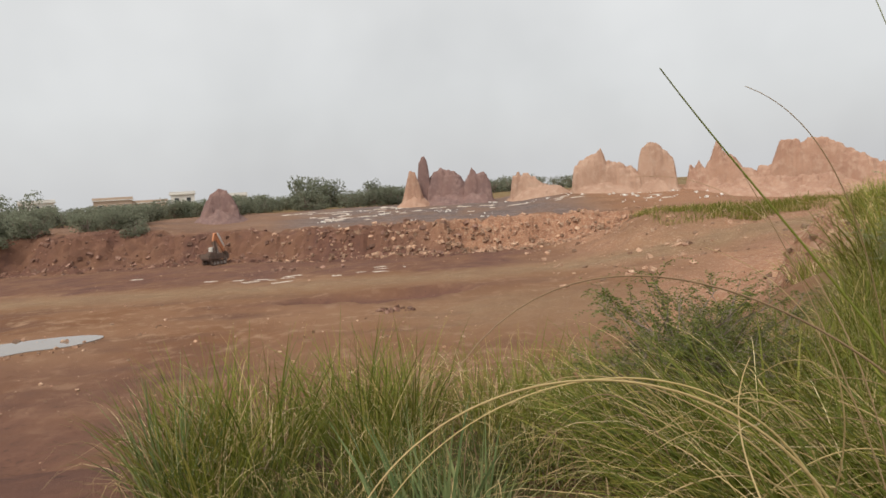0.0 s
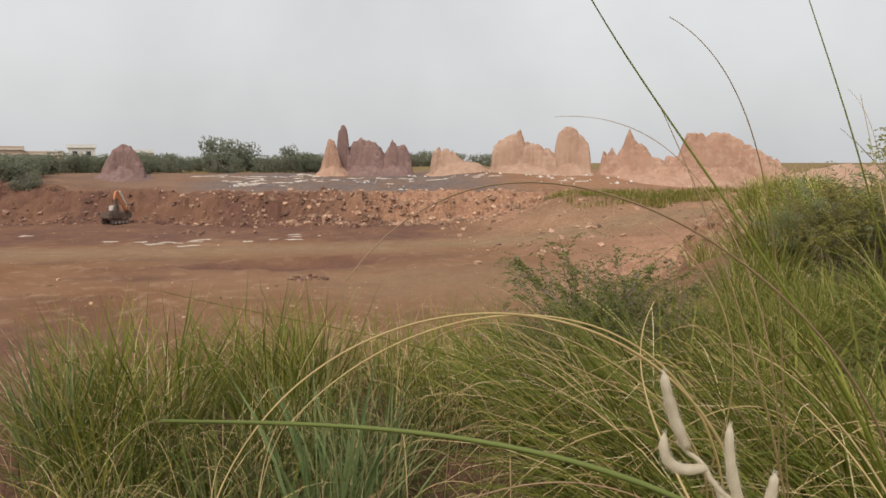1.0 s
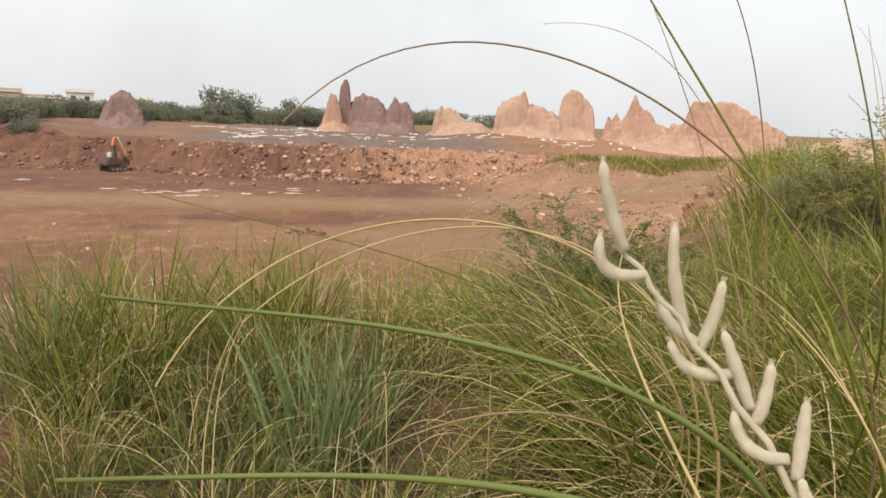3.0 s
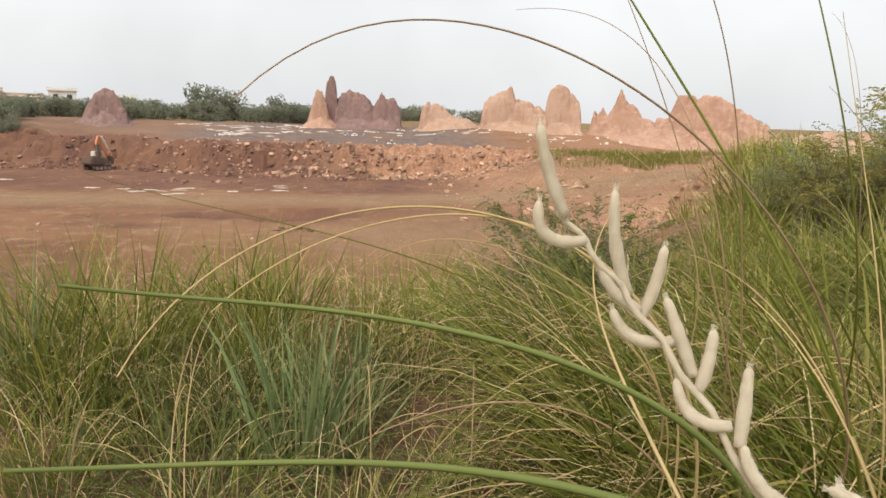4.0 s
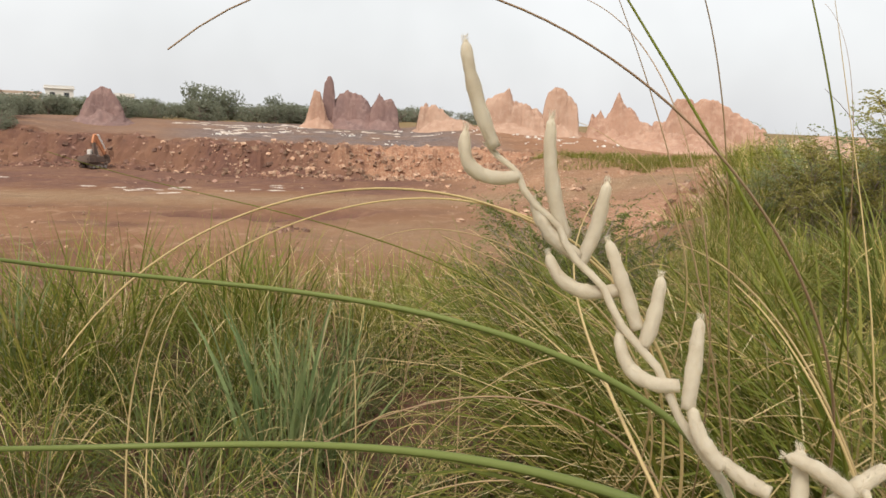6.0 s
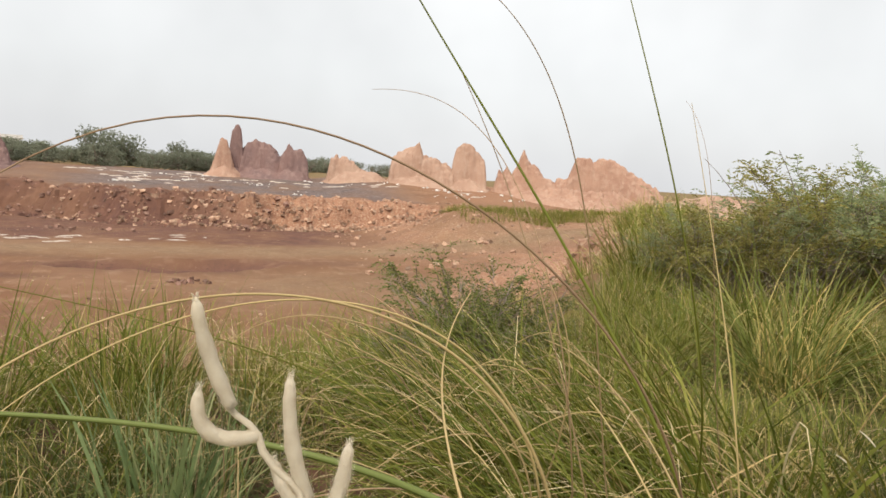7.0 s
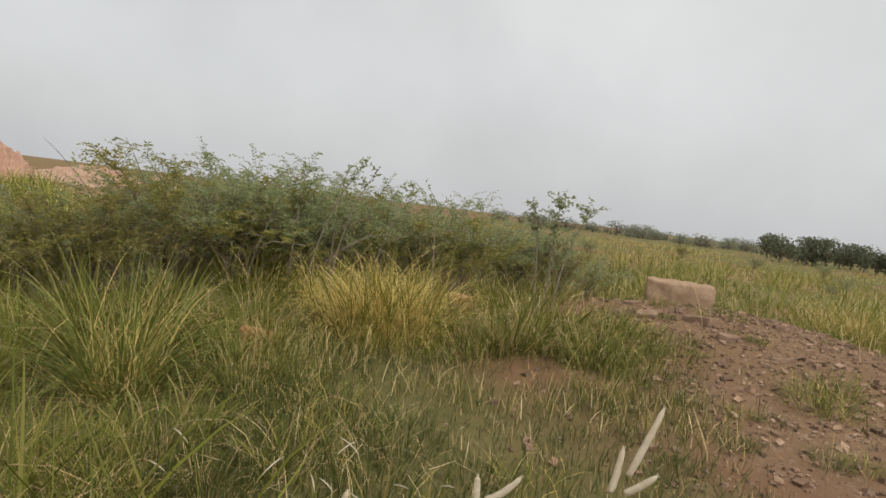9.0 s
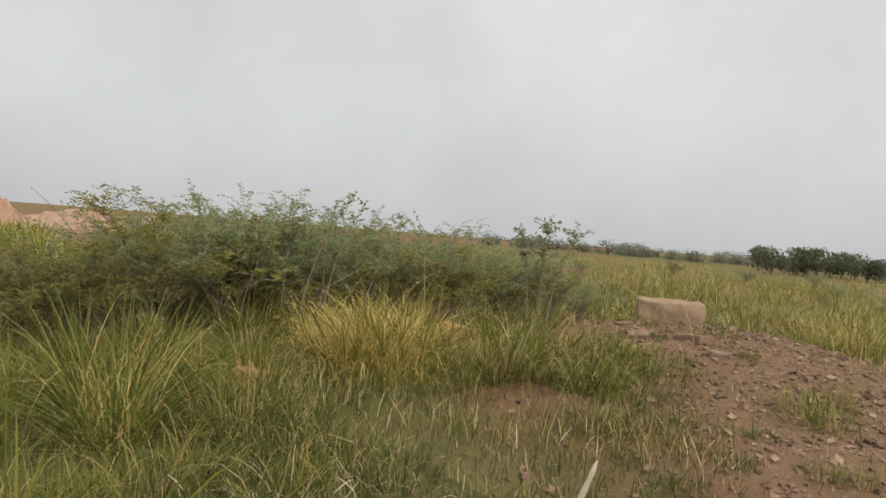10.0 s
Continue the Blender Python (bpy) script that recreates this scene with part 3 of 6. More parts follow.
rng = random.Random(5)
bank = []
for _ in range(1700):
    x = rng.uniform(-6, 28) if rng.random() < 0.85 else rng.uniform(-20, -6)
    y = np.interp(x, [-24, -14, 0, 20, 34], [82, 77, 73.5, 75, 66]) + abs(rng.gauss(1.6, 2.6)) - 0.8
    bank.append((x, float(y), 0.07 + 0.34 * rng.random() ** 4))
for _ in range(260):
    x = rng.uniform(-70, -14)
    bank.append((x, 82 + rng.gauss(1.5, 2.5), 0.04 + 0.14 * rng.random() ** 4))
for _ in range(480):
    x = rng.uniform(-34, 44)
    bank.append((x, rng.uniform(20, 74), 0.03 + 0.11 * rng.random() ** 5))
for _ in range(520):
    x, y = rng.uniform(-26, 2), rng.uniform(11, 40)
    bank.append((x, y, 0.02 + 0.09 * rng.random() ** 5))
for _ in range(70):
    a = rng.uniform(0, 6.283)
    bank.append((-25.0 + 5.4 * math.cos(a) * rng.uniform(0.85, 1.15), 35.2 + 2.2 * math.sin(a) * rng.uniform(0.85, 1.2), 0.05 + 0.14 * rng.random() ** 3))
for _ in range(300):
    x = rng.gauss(26, 6)
    bank.append((x, rng.gauss(72, 6), 0.05 + 0.25 * rng.random() ** 4))
for _ in range(420):
    x = rng.uniform(9, 34)
    bank.append((x, rng.uniform(44, 72), 0.04 + 0.3 * rng.random() ** 5))
for _ in range(420):
    x = rng.uniform(9, 27)
    bank.append((x, float(np.interp(x, EDGE_X, EDGE_Y)) + rng.gauss(2.5, 2.4), 0.04 + 0.24 * rng.random() ** 4))
dull = []
for _ in range(900):
    x = rng.uniform(-60, 6)
    dull.append((x, float(np.interp(x, [-60, -24, -14, 0, 20], [82, 82, 77, 73.5, 75])) + rng.uniform(-1.5, 6), 0.08 + 0.32 * rng.random() ** 4))
for _ in range(26):
    dull.append((rng.gauss(-2.6, 0.75), rng.gauss(40.3, 0.4), 0.06 + 0.22 * rng.random() ** 2))
for _ in range(40):
    dull.append((rng.uniform(-20, -9), rng.gauss(69, 0.9), 0.05 + 0.28 * rng.random() ** 3))
rock_field("dark_rubble", dull, M_DARK_RUBBLE, "broken dark red-brown rubble along the cut bank", "rubble", 7, 0.05)
rock_field("bank_rubble", bank, M_RUBBLE, "broken orange-brown rubble along the cut bank", "rubble", 6, 0.05)
white = []
for _ in range(20):
    cx, cy = rng.gauss(-1, 15), rng.uniform(87, 109)
    for _ in range(rng.randint(2, 7)):
        white.append((cx + rng.gauss(0, 1.5), cy + rng.gauss(0, 0.4), 0.06 + 0.17 * rng.random() ** 2.5))
for _ in range(40):
    white.append((rng.uniform(28, 46), rng.uniform(90, 101), 0.08 + 0.2 * rng.random() ** 2))
rock_field("bench_stones", white, M_WHITE_STONE, "scattered white stones on the dark bench", "stones", 8)


def puddle(name, cx, cy, rx, ry, seed, label):
    """A shallow sheet of standing water with an uneven shore."""
    n = 48
    rg = random.Random(seed)
    ph = [rg.uniform(0, 6.3) for _ in range(5)]
    bm = bmesh.new()
    z = LEVELS[cx, cy]
    ring = []
    for i in range(n):
        a = 2 * math.pi * i / n
        k = 1 + sum(0.3 / (j + 1) * math.sin((j + 2) * a + ph[j]) for j in range(5))
        ring.append((rx * k * math.cos(a), ry * k * math.sin(a)))
    top = [bm.verts.new((x, y, 0.0)) for x, y in ring]
    low = [bm.verts.new((x * 1.02, y * 1.02, -0.7)) for x, y in ring]
    bm.faces.new(top)
    for i in range(n):
        bm.faces.new((top[i], low[i], low[(i + 1) % n], top[(i + 1) % n]))
    me = bpy.data.meshes.new(name)
    bm.to_mesh(me)
    bm.free()
    me.materials.append(M_WATER)
    ob = new(name, me)
    ob.location = (cx, cy, z)
    return tagged(ob, label, "puddle", "puddles in the pit", "structure")


puddle("puddle", *POOLS[0], 1, "pale rain puddle on the pit floor")


def chalk_patch(x, y, rx, ry, h, seed, label):
    """A low tongue of white washed-out mud."""
    rg, n, rings = random.Random(seed), 28, 5
    ph = [rg.uniform(0, 6.3) for _ in range(6)]
    V = [(0, 0, h)]
    for k in range(1, rings + 1):
        f = k / rings
        for i in range(n):
            a = 2 * math.pi * i / n
            e = 1 + sum(0.32 / (j + 1) * math.sin((j + 2) * a + ph[j]) for j in range(6))
            px, py = rx * e * f * math.cos(a), ry * e * f * math.sin(a)
            V.append((px, py, h * (1 - f ** 1.6) * rg.uniform(0.7, 1.3) - 0.12 * (k == rings)))
    V = [(px, py, pz + float(dz)) for (px, py, pz), dz in zip(V, land(np.array([x + v[0] for v in V]), np.array([y + v[1] for v in V])) - at_ground(x, y))]
    F = [(0, 1 + i, 1 + (i + 1) % n) for i in range(n)]
    for k in range(rings - 1):
        F += [(1 + k * n + i, 1 + k * n + n + i, 1 + k * n + n + (i + 1) % n, 1 + k * n + (i + 1) % n) for i in range(n)]
    ob = new("chalk_patch", mesh_of("chalk_patch", V, F, [M_CHALK], smooth=True))
    ob.location = (x, y, at_ground(x, y))
    tagged(ob, label, "mud patch", "white mud patches in the quarry")


rng = random.Random(65)
for x, y, a, n in ((-20.5, 61.8, 0.6, 2), (-18.6, 61.1, 0.6, 2), (-16.6, 60.8, 1.0, 4), (-14.3, 58.8, 1.1, 2), (-13.6, 62.4, 1.2, 3), (-8.8, 61.0, 0.5, 2), (-6.3, 61.5, 0.9, 3), (-5.2, 64.2, 0.8, 3), (-2.6, 62.8, 0.4, 1), (-31.0, 68.5, 0.8, 2)):
    for k in range(n):
        chalk_patch(x + rng.gauss(0, a * 0.8), y + rng.gauss(0, 0.6), a * rng.uniform(0.4, 0.9), rng.uniform(0.2, 0.45), 0.05, rng.randint(0, 9999), "thin white strip of washed-out chalky mud in the pit")
for x, y, a, n in ((-15.0, 100.0, 1.3, 7), (-11.5, 96.5, 1.2, 5), (-9.5, 110.0, 1.5, 7), (-21.0, 106.5, 1.3, 5), (-5.0, 108.6, 1.0, 6), (-5.5, 102.0, 1.2, 5), (3.5, 104.5, 1.0, 5), (9.5, 102.5, 1.0, 5), (14.5, 101.0, 1.5, 4), (22.0, 100.0, 1.2, 4), (34.0, 97.5, 1.2, 3), (37.5, 96.5, 1.5, 4)):
    for k in range(n):
        chalk_patch(x + rng.gauss(0, a * 2.0), y + rng.gauss(0, 1.8), a * rng.uniform(0.3, 1.0), rng.uniform(0.2, 0.45), 0.1, rng.randint(0, 9999), "white strip of chalky mud on the dark bench")


# ---------------------------------------------------------------- excavator
def excavator(x, y, turn):
    root = new("excavator")
    root.location = (x, y, at_ground(x, y) - 0.05)
    root.rotation_euler, root.scale = (0, 0, radians(turn)), (0.82, 0.82, 0.9)
    tagged(root, "dusty excavator with raised orange arm beside the bank", "excavator")
    for side in (-0.95, 0.95):
        bm = bmesh.new()
        box(bm, (3.1, 0.5, 0.62), (0, side, 0.36), 0.2)
        tr = part("track", bm, M_EX_DARK, root)
        for i in range(9):
            bm = bmesh.new()
            box(bm, (0.16, 0.56, 0.06), (-1.3 + i * 0.325, side, 0.69), 0.015)
            part("track_pad", bm, M_EX_DARK, tr)
        for i in range(4):
            bm = bmesh.new()
            bmesh.ops.create_cone(bm, cap_ends=True, segments=14, radius1=0.2, radius2=0.2, depth=0.56, matrix=Matrix.Translation((-0.95 + i * 0.63, side, 0.32)) @ Matrix.Rotation(radians(90), 4, "X"))
            part("roller", bm, M_EX_GREY, tr)
    bm = bmesh.new()
    box(bm, (1.5, 1.4, 0.4), (0, 0, 0.6), 0.08)
    part("undercarriage", bm, M_EX_DARK, root)
    # body and counterweight take the dark colour to stand in for shade
    bm = bmesh.new()
    box(bm, (2.5, 2.2, 0.75), (-0.25, 0, 1.2), 0.1)
    box(bm, (1.2, 1.1, 0.35), (-0.7, -0.4, 1.68), 0.08)
    part("body", bm, M_EX_DARK, root, "dusty engine body coloured dark for shade")
    bm = bmesh.new()
    box(bm, (0.5, 2.3, 0.85), (-1.45, 0, 1.2), 0.18)
    part("counterweight", bm, M_EX_DARK, root)
    bm = bmesh.new()
    box(bm, (1.15, 0.85, 1.3), (0.45, 0.62, 1.75), 0.1)
    cab = part("cab", bm, M_EX_WHITE, root, "pale operator cab")
    for sz, at in (((0.03, 0.66, 0.7), (1.03, 0.62, 1.95)), ((0.8, 0.03, 0.6), (0.45, 1.05, 1.98)), ((0.8, 0.03, 0.6), (0.45, 0.19, 1.98))):
        bm = bmesh.new()
        box(bm, sz, at, 0.01)
        part("cab_window", bm, M_DARKWIN, cab)

    def beam(name, a, b, w0, w1, mat, parent, depth=0.3, label=""):
        a, b = Vector(a), Vector(b)
        d = b - a
        side = Vector((-d.z, 0, d.x)).normalized()
        bm = bmesh.new()
        vs = []
        for t, w in ((0, w0), (0.45, max(w0, w1) * 1.15), (1, w1)):
            c = a + d * t
            for s, yy in ((1, 1), (1, -1), (-1, -1), (-1, 1)):
                p = c + side * (w / 2 * s)
                vs.append(bm.verts.new((p.x, a.y + yy * depth / 2, p.z)))
        for k in (0, 4):
            for i in range(4):
                j = (i + 1) % 4
                bm.faces.new((vs[k + i], vs[k + j], vs[k + 4 + j], vs[k + 4 + i]))
        bm.faces.new(vs[0:4][::-1])
        bm.faces.new(vs[8:12])
        bmesh.ops.recalc_face_normals(bm, faces=bm.faces)
        bmesh.ops.bevel(bm, geom=bm.edges[:], offset=0.025, segments=1, affect="EDGES")
        return part(name, bm, mat, parent, label)

    beam("boom", (0.3, -0.1, 1.4), (0.15, -0.1, 3.4), 0.42, 0.34, M_EX_DARK, root, 0.34)
    beam("boom_tip", (0.1, -0.1, 3.2), (0.45, -0.1, 4.3), 0.42, 0.34, M_EX_ORANGE, root, 0.34, "orange upper boom")
    beam("stick", (0.4, -0.1, 4.3), (1.85, -0.1, 1.75), 0.42, 0.30, M_EX_ORANGE, root, 0.34, "orange dipper arm")
    beam("cylinder", (0.9, -0.1, 1.2), (0.45, -0.1, 3.0), 0.13, 0.1, M_EX_GREY, root, 0.13)
    beam("stick_cylinder", (0.75, -0.32, 4.3), (1.75, -0.32, 2.5), 0.24, 0.2, M_EX_WHITE, root, 0.2)
    bm = bmesh.new()
    prof = [(1.75, 1.85), (2.1, 1.7), (2.45, 1.2), (2.4, 0.75), (1.95, 0.6), (2.1, 0.85), (2.05, 1.2)]
    ra = [bm.verts.new((px, -0.5, pz)) for px, pz in prof]
    rb = [bm.verts.new((px, 0.3, pz)) for px, pz in prof]
    for i in range(len(prof)):
        j = (i + 1) % len(prof)
        bm.faces.new((ra[i], ra[j], rb[j], rb[i]))
    bm.faces.new(ra[::-1])
    bm.faces.new(rb)
    bmesh.ops.recalc_face_normals(bm, faces=bm.faces)
    bucket = part("bucket", bm, M_EX_DARK, root)
    for i in range(4):
        bm = bmesh.new()
        box(bm, (0.22, 0.08, 0.07), (1.9, -0.42 + i * 0.21, 0.56), 0.015)
        part("bucket_tooth", bm, M_EX_GREY, bucket)


excavator(-26.5, 79.8, 58)


# ---------------------------------------------------------------- far houses
def house(x, y, z, w, d, h, turn, wall, label, floors=1, bays=4):
    root = new("house")
    root.location, root.rotation_euler = (x, y, z), (0, 0, radians(turn))
    tagged(root, label, "house", "far houses beyond the trees")
    bm = bmesh.new()
    box(bm, (w, d, h), (0, 0, h / 2), 0.03)
    part("wall", bm, wall, root)
    bm = bmesh.new()
    box(bm, (w + 0.7, d + 0.7, 0.25), (0, 0, h + 0.125), 0.04)
    part("roof", bm, M_WALL, root, "flat white roof slab")
    bm = bmesh.new()
    box(bm, (w + 0.4, 0.2, 0.6), (0, -d / 2 - 0.1, h + 0.55), 0.03)
    part("parapet", bm, wall, root)
    for f in range(floors):
        for i in range(bays):
            bx, bz = -w / 2 + (i + 0.5) * w / bays, f * 3.0 + 1.6
            bm = bmesh.new()
            box(bm, (1.1, 0.08, 1.2), (bx, -d / 2 - 0.02, bz), 0.0)
            win = part("window", bm, M_DARKWIN, root)
            bm = bmesh.new()
            for sz, ox, oz in (((1.3, 0.14, 0.1), 0, 0.65), ((1.3, 0.18, 0.1), 0, -0.65), ((0.1, 0.14, 1.2), -0.6, 0), ((0.1, 0.14, 1.2), 0.6, 0)):
                box(bm, sz, (bx + ox, -d / 2 - 0.05, bz + oz))
            part("frame", bm, M_WALL, win)


house(-81.5, 171.5, -1.4, 9, 7, 6.3, 24, M_WALL_TAN, "two-storey tan house with flat white roof", 2, 3)
house(-74.5, 177.0, -1.1, 9, 7, 4.9, 22, M_WALL_TAN, "long low tan house among trees", 1, 4)
house(-66.0, 178.5, -0.5, 6, 6, 6.0, 20, M_WALL, "white two-storey house above the trees", 2, 2)
house(-53.0, 185.0, -0.5, 5, 5, 4.9, 14, M_WALL, "small whitewashed house far off", 1, 2)
house(-101, 171.0, -0.5, 8, 6, 5.9, 30, M_WALL, "white house behind far trees", 2, 3)


# ---------------------------------------------------------------- plants
class Soup:
    """Collects many small faces into one mesh."""

    def __init__(self):
        self.v, self.f, self.m = [], [], []

    def ribbon(self, pts, widths, side, mat):
        k = len(self.v)
        for p, w in zip(pts, widths):
            h = side * (w / 2)
            self.v += [(p - h)[:], (p + h)[:]]
        for i in range(len(pts) - 1):
            a = k + 2 * i
            self.f.append((a, a + 1, a + 3, a + 2))
            self.m.append(mat)

    def kite(self, base, tip, side, width, mat):
        k, c = len(self.v), base.lerp(tip, 0.45)
        self.v += [base[:], (c - side * (width / 2))[:], tip[:], (c + side * (width / 2))[:]]
        self.f.append((k, k + 1, k + 2, k + 3))
        self.m.append(mat)

    def tube(self, pts, radii, mat, n=4):
        k = len(self.v)
        for i, (p, r) in enumerate(zip(pts, radii)):
            d = (pts[min(i + 1, len(pts) - 1)] - pts[max(i - 1, 0)]).normalized()
            u = d.cross(Vector((0.3, 0.5, 0.81))).normalized()
            w = d.cross(u)
            for j in range(n):
                a = 2 * math.pi * j / n
                self.v.append((p + u * (r * math.cos(a)) + w * (r * math.sin(a)))[:])
        for i in range(len(pts) - 1):
            for j in range(n):
                a, b = k + i * n + j, k + i * n + (j + 1) % n
                self.f.append((a, b, b + n, a + n))
                self.m.append(mat)

    def mesh(self, name, mats, smooth=False):
        return mesh_of(name, self.v, self.f, mats, self.m, smooth)


def blade_points(root, az, lean, bend, length, segs):
    """Points along a blade that leaves its root at a lean and bends over towards az."""
    p, pts, th = Vector(root), [Vector(root)], lean
    hx, hy = math.sin(az), math.cos(az)
    for i in range(segs):
        th = lean + bend * ((i + 0.5) / segs) ** 1.6
        p = p + Vector((hx * math.sin(th), hy * math.sin(th), math.cos(th))) * (length / segs)
        pts.append(p.copy())
    return pts


def add_blade(soup, rg, root, az, lean, bend, length, width, mat, segs=5):
    pts = blade_points(root, az, lean, bend, length, segs)
    tw = az + rg.uniform(-0.9, 0.9)
    side = Vector((math.cos(tw), -math.sin(tw), rg.uniform(-0.3, 0.3))).normalized()
    ws = [width * (0.75 + 0.6 * t) * (1 - t ** 2.2) + 0.0006 for t in [i / segs for i in range(segs + 1)]]
    soup.ribbon(pts, ws, side, mat)


def tussock_mesh(seed, blades, height, radius, width, mats, dry=0.15, droop=1.0, wind=0.0, windy=0.0, spread=0.18, sweep=0.0, dry_long=1.0, segs=5, hair=0, litter=6):
    """Green and dry blades of a dense clump of long grass. wind: bearing to which the longer blades hang over. hair: fine dry strands that curl over the clump."""
    rg, green, straw = random.Random(seed), Soup(), Soup()
    for i in range(blades):
        a, r = rg.uniform(0, 6.283), radius * math.sqrt(rg.random())
        root = (r * math.sin(a), r * math.cos(a), -0.06)
        az = a + rg.gauss(0, 0.7)
        if rg.random() < windy:
            az = wind + rg.gauss(0, 0.55)
        ln = height * rg.uniform(0.5, 1.15)
        lean = abs(rg.gauss(0.10, spread)) + 0.4 * r / radius * rg.random()
        bend = droop * abs(rg.gauss(0.7, 0.6))
        if sweep and rg.random() < 0.9:
            az, lean, bend = wind + rg.gauss(0, 0.42), sweep * rg.uniform(0.15, 0.8), sweep * rg.uniform(0.5, 1.5)
        w = width * rg.uniform(0.45, 1.35)
        if rg.random() < dry:
            add_blade(straw, rg, root, az + rg.gauss(0, 0.4), lean * 1.2, bend * 1.2 + rg.uniform(0.2, 1.0), ln * rg.uniform(0.8, 1.15) * dry_long, w * 0.7, 0, segs)
        else:
            add_blade(green, rg, root, az, lean, bend, ln, w, 0, segs)
    for i in range(hair):
        a, r = rg.uniform(0, 6.283), radius * 1.1 * math.sqrt(rg.random())
        az = wind + rg.gauss(0, 0.8) if sweep else rg.uniform(0, 6.283)
        add_blade(straw, rg, (r * math.sin(a), r * math.cos(a), 0.0), az, rg.uniform(0.05, 0.6), rg.uniform(0.9, 3.0), height * rg.uniform(0.75, 1.3), width * rg.uniform(0.28, 0.5), 0, segs + 1)
    for i in range(blades // litter):
        a, r = rg.uniform(0, 6.283), radius * 1.3 * math.sqrt(rg.random())
        add_blade(straw, rg, (r * math.sin(a), r * math.cos(a), -0.02), rg.uniform(0, 6.28), rg.uniform(0.6, 1.4), rg.uniform(0, 0.35), height * rg.uniform(0.25, 0.65), width * 0.6, 0, 4)
    return green.mesh("green_foliage", [mats[0]]), straw.mesh("dry_foliage", [mats[1]])


WEST = 4.85
TALL = [tussock_mesh(100 + i, 190, 1.05, 0.27, 0.0105, [M_GRASS, M_GRASS_DRY], 0.14, 1.35, 4.9, 0.35, segs=6, hair=14) for i in range(3)]
SPIKY = [tussock_mesh(110 + i, 165, 1.05, 0.25, 0.0102, [M_GRASS, M_GRASS_DRY], 0.07, 0.85, spread=0.22, segs=5, hair=16, litter=20) for i in range(3)]
UPRIGHT = [tussock_mesh(120 + i, 70, 1.0, 0.15, 0.0165, [M_GRASS_BLUE, M_GRASS_DRY], 0.05, 0.35, spread=0.14, segs=4, litter=30) for i in range(2)]
SHORT = [tussock_mesh(160 + i, 150, 0.55, 0.30, 0.0085, [M_GRASS, M_GRASS_DRY], 0.14, 1.4, spread=0.55, dry_long=1.35, hair=16, segs=4) for i in range(3)]
SWEPT = [tussock_mesh(220 + i, 165, 1.55, 0.26, 0.0165, [M_GRASS, M_GRASS_DRY], 0.10, 1.0, WEST, 0.0, sweep=1.0, segs=7, hair=20, litter=14) for i in range(4)]
FAN = [tussock_mesh(240, 560, 1.15, 0.22, 0.0102, [M_GRASS_FAN, M_STRAW], 0.08, 1.5, spread=0.85, dry_long=1.1, segs=7, hair=44)]
LUSH = [tussock_mesh(170 + i, 190, 0.42, 0.30, 0.0085, [M_GRASS_LUSH, M_GRASS_DRY], 0.05, 1.3, spread=0.6, dry_long=1.6, segs=4, hair=6) for i in range(2)]
STRAW = [tussock_mesh(180 + i, 190, 0.95, 0.32, 0.0095, [M_GRASS_LIGHT, M_STRAW], 0.64, 1.0, spread=0.5, segs=4, hair=24) for i in range(2)]
MID = [tussock_mesh(200 + i, 190, 0.85, 0.30, 0.0100, [M_GRASS, M_GRASS_DRY], 0.16, 1.5, spread=0.5, segs=5, hair=18) for i in range(3)]
TANGLE = [tussock_mesh(260 + i, 105, 1.0, 0.30, 0.0105, [M_GRASS_DEEP if i else M_GRASS, M_GRASS_DRY], 0.05, 2.2, spread=0.6, segs=8, hair=7, litter=40) for i in range(3)]
SLOPE = [tussock_mesh(280 + i, 190, 1.0, 0.30, 0.0105, [M_GRASS_LIGHT, M_GRASS_DRY], 0.12, 1.2, spread=0.3, segs=4, hair=16) for i in range(2)]
MEADOW = [tussock_mesh(290 + i, 120, 0.5, 0.42, 0.0085, [M_GRASS_LUSH if i else M_GRASS, M_STRAW], 0.05, 1.2, spread=0.5, segs=4, hair=13, litter=20) for i in range(2)]
WEED = [tussock_mesh(330 + i, 130, 0.46, 0.30, 0.0095, [M_GRASS_FAN, M_STRAW], 0.06, 1.3, spread=0.6, segs=4, hair=9, litter=20) for i in range(2)]
COARSE = [tussock_mesh(300 + i, 75, 0.75, 0.32, 0.017, [M_FIELD, M_GRASS_DRY], 0.14, 1.2, spread=0.5, segs=3) for i in range(2)]
COARSE += [tussock_mesh(310, 80, 0.45, 0.32, 0.014, [M_GRASS_LUSH, M_GRASS_DRY], 0.06, 1.2, spread=0.6, segs=3), tussock_mesh(311, 75, 0.9, 0.32, 0.016, [M_GRASS_LIGHT, M_GRASS_DRY], 0.2, 1.1, spread=0.4, segs=3)]
HEAP = []


def tuft(meshes, x, y, scale, turn):
    """Keeps one small tuft for the joined undergrowth."""
    if scale > 0.7 and math.hypot((x - 10.9) / 1.7, (y - 0.4) / 1.2) < 1:
        return
    HEAP.append((meshes, x, y, scale, turn))


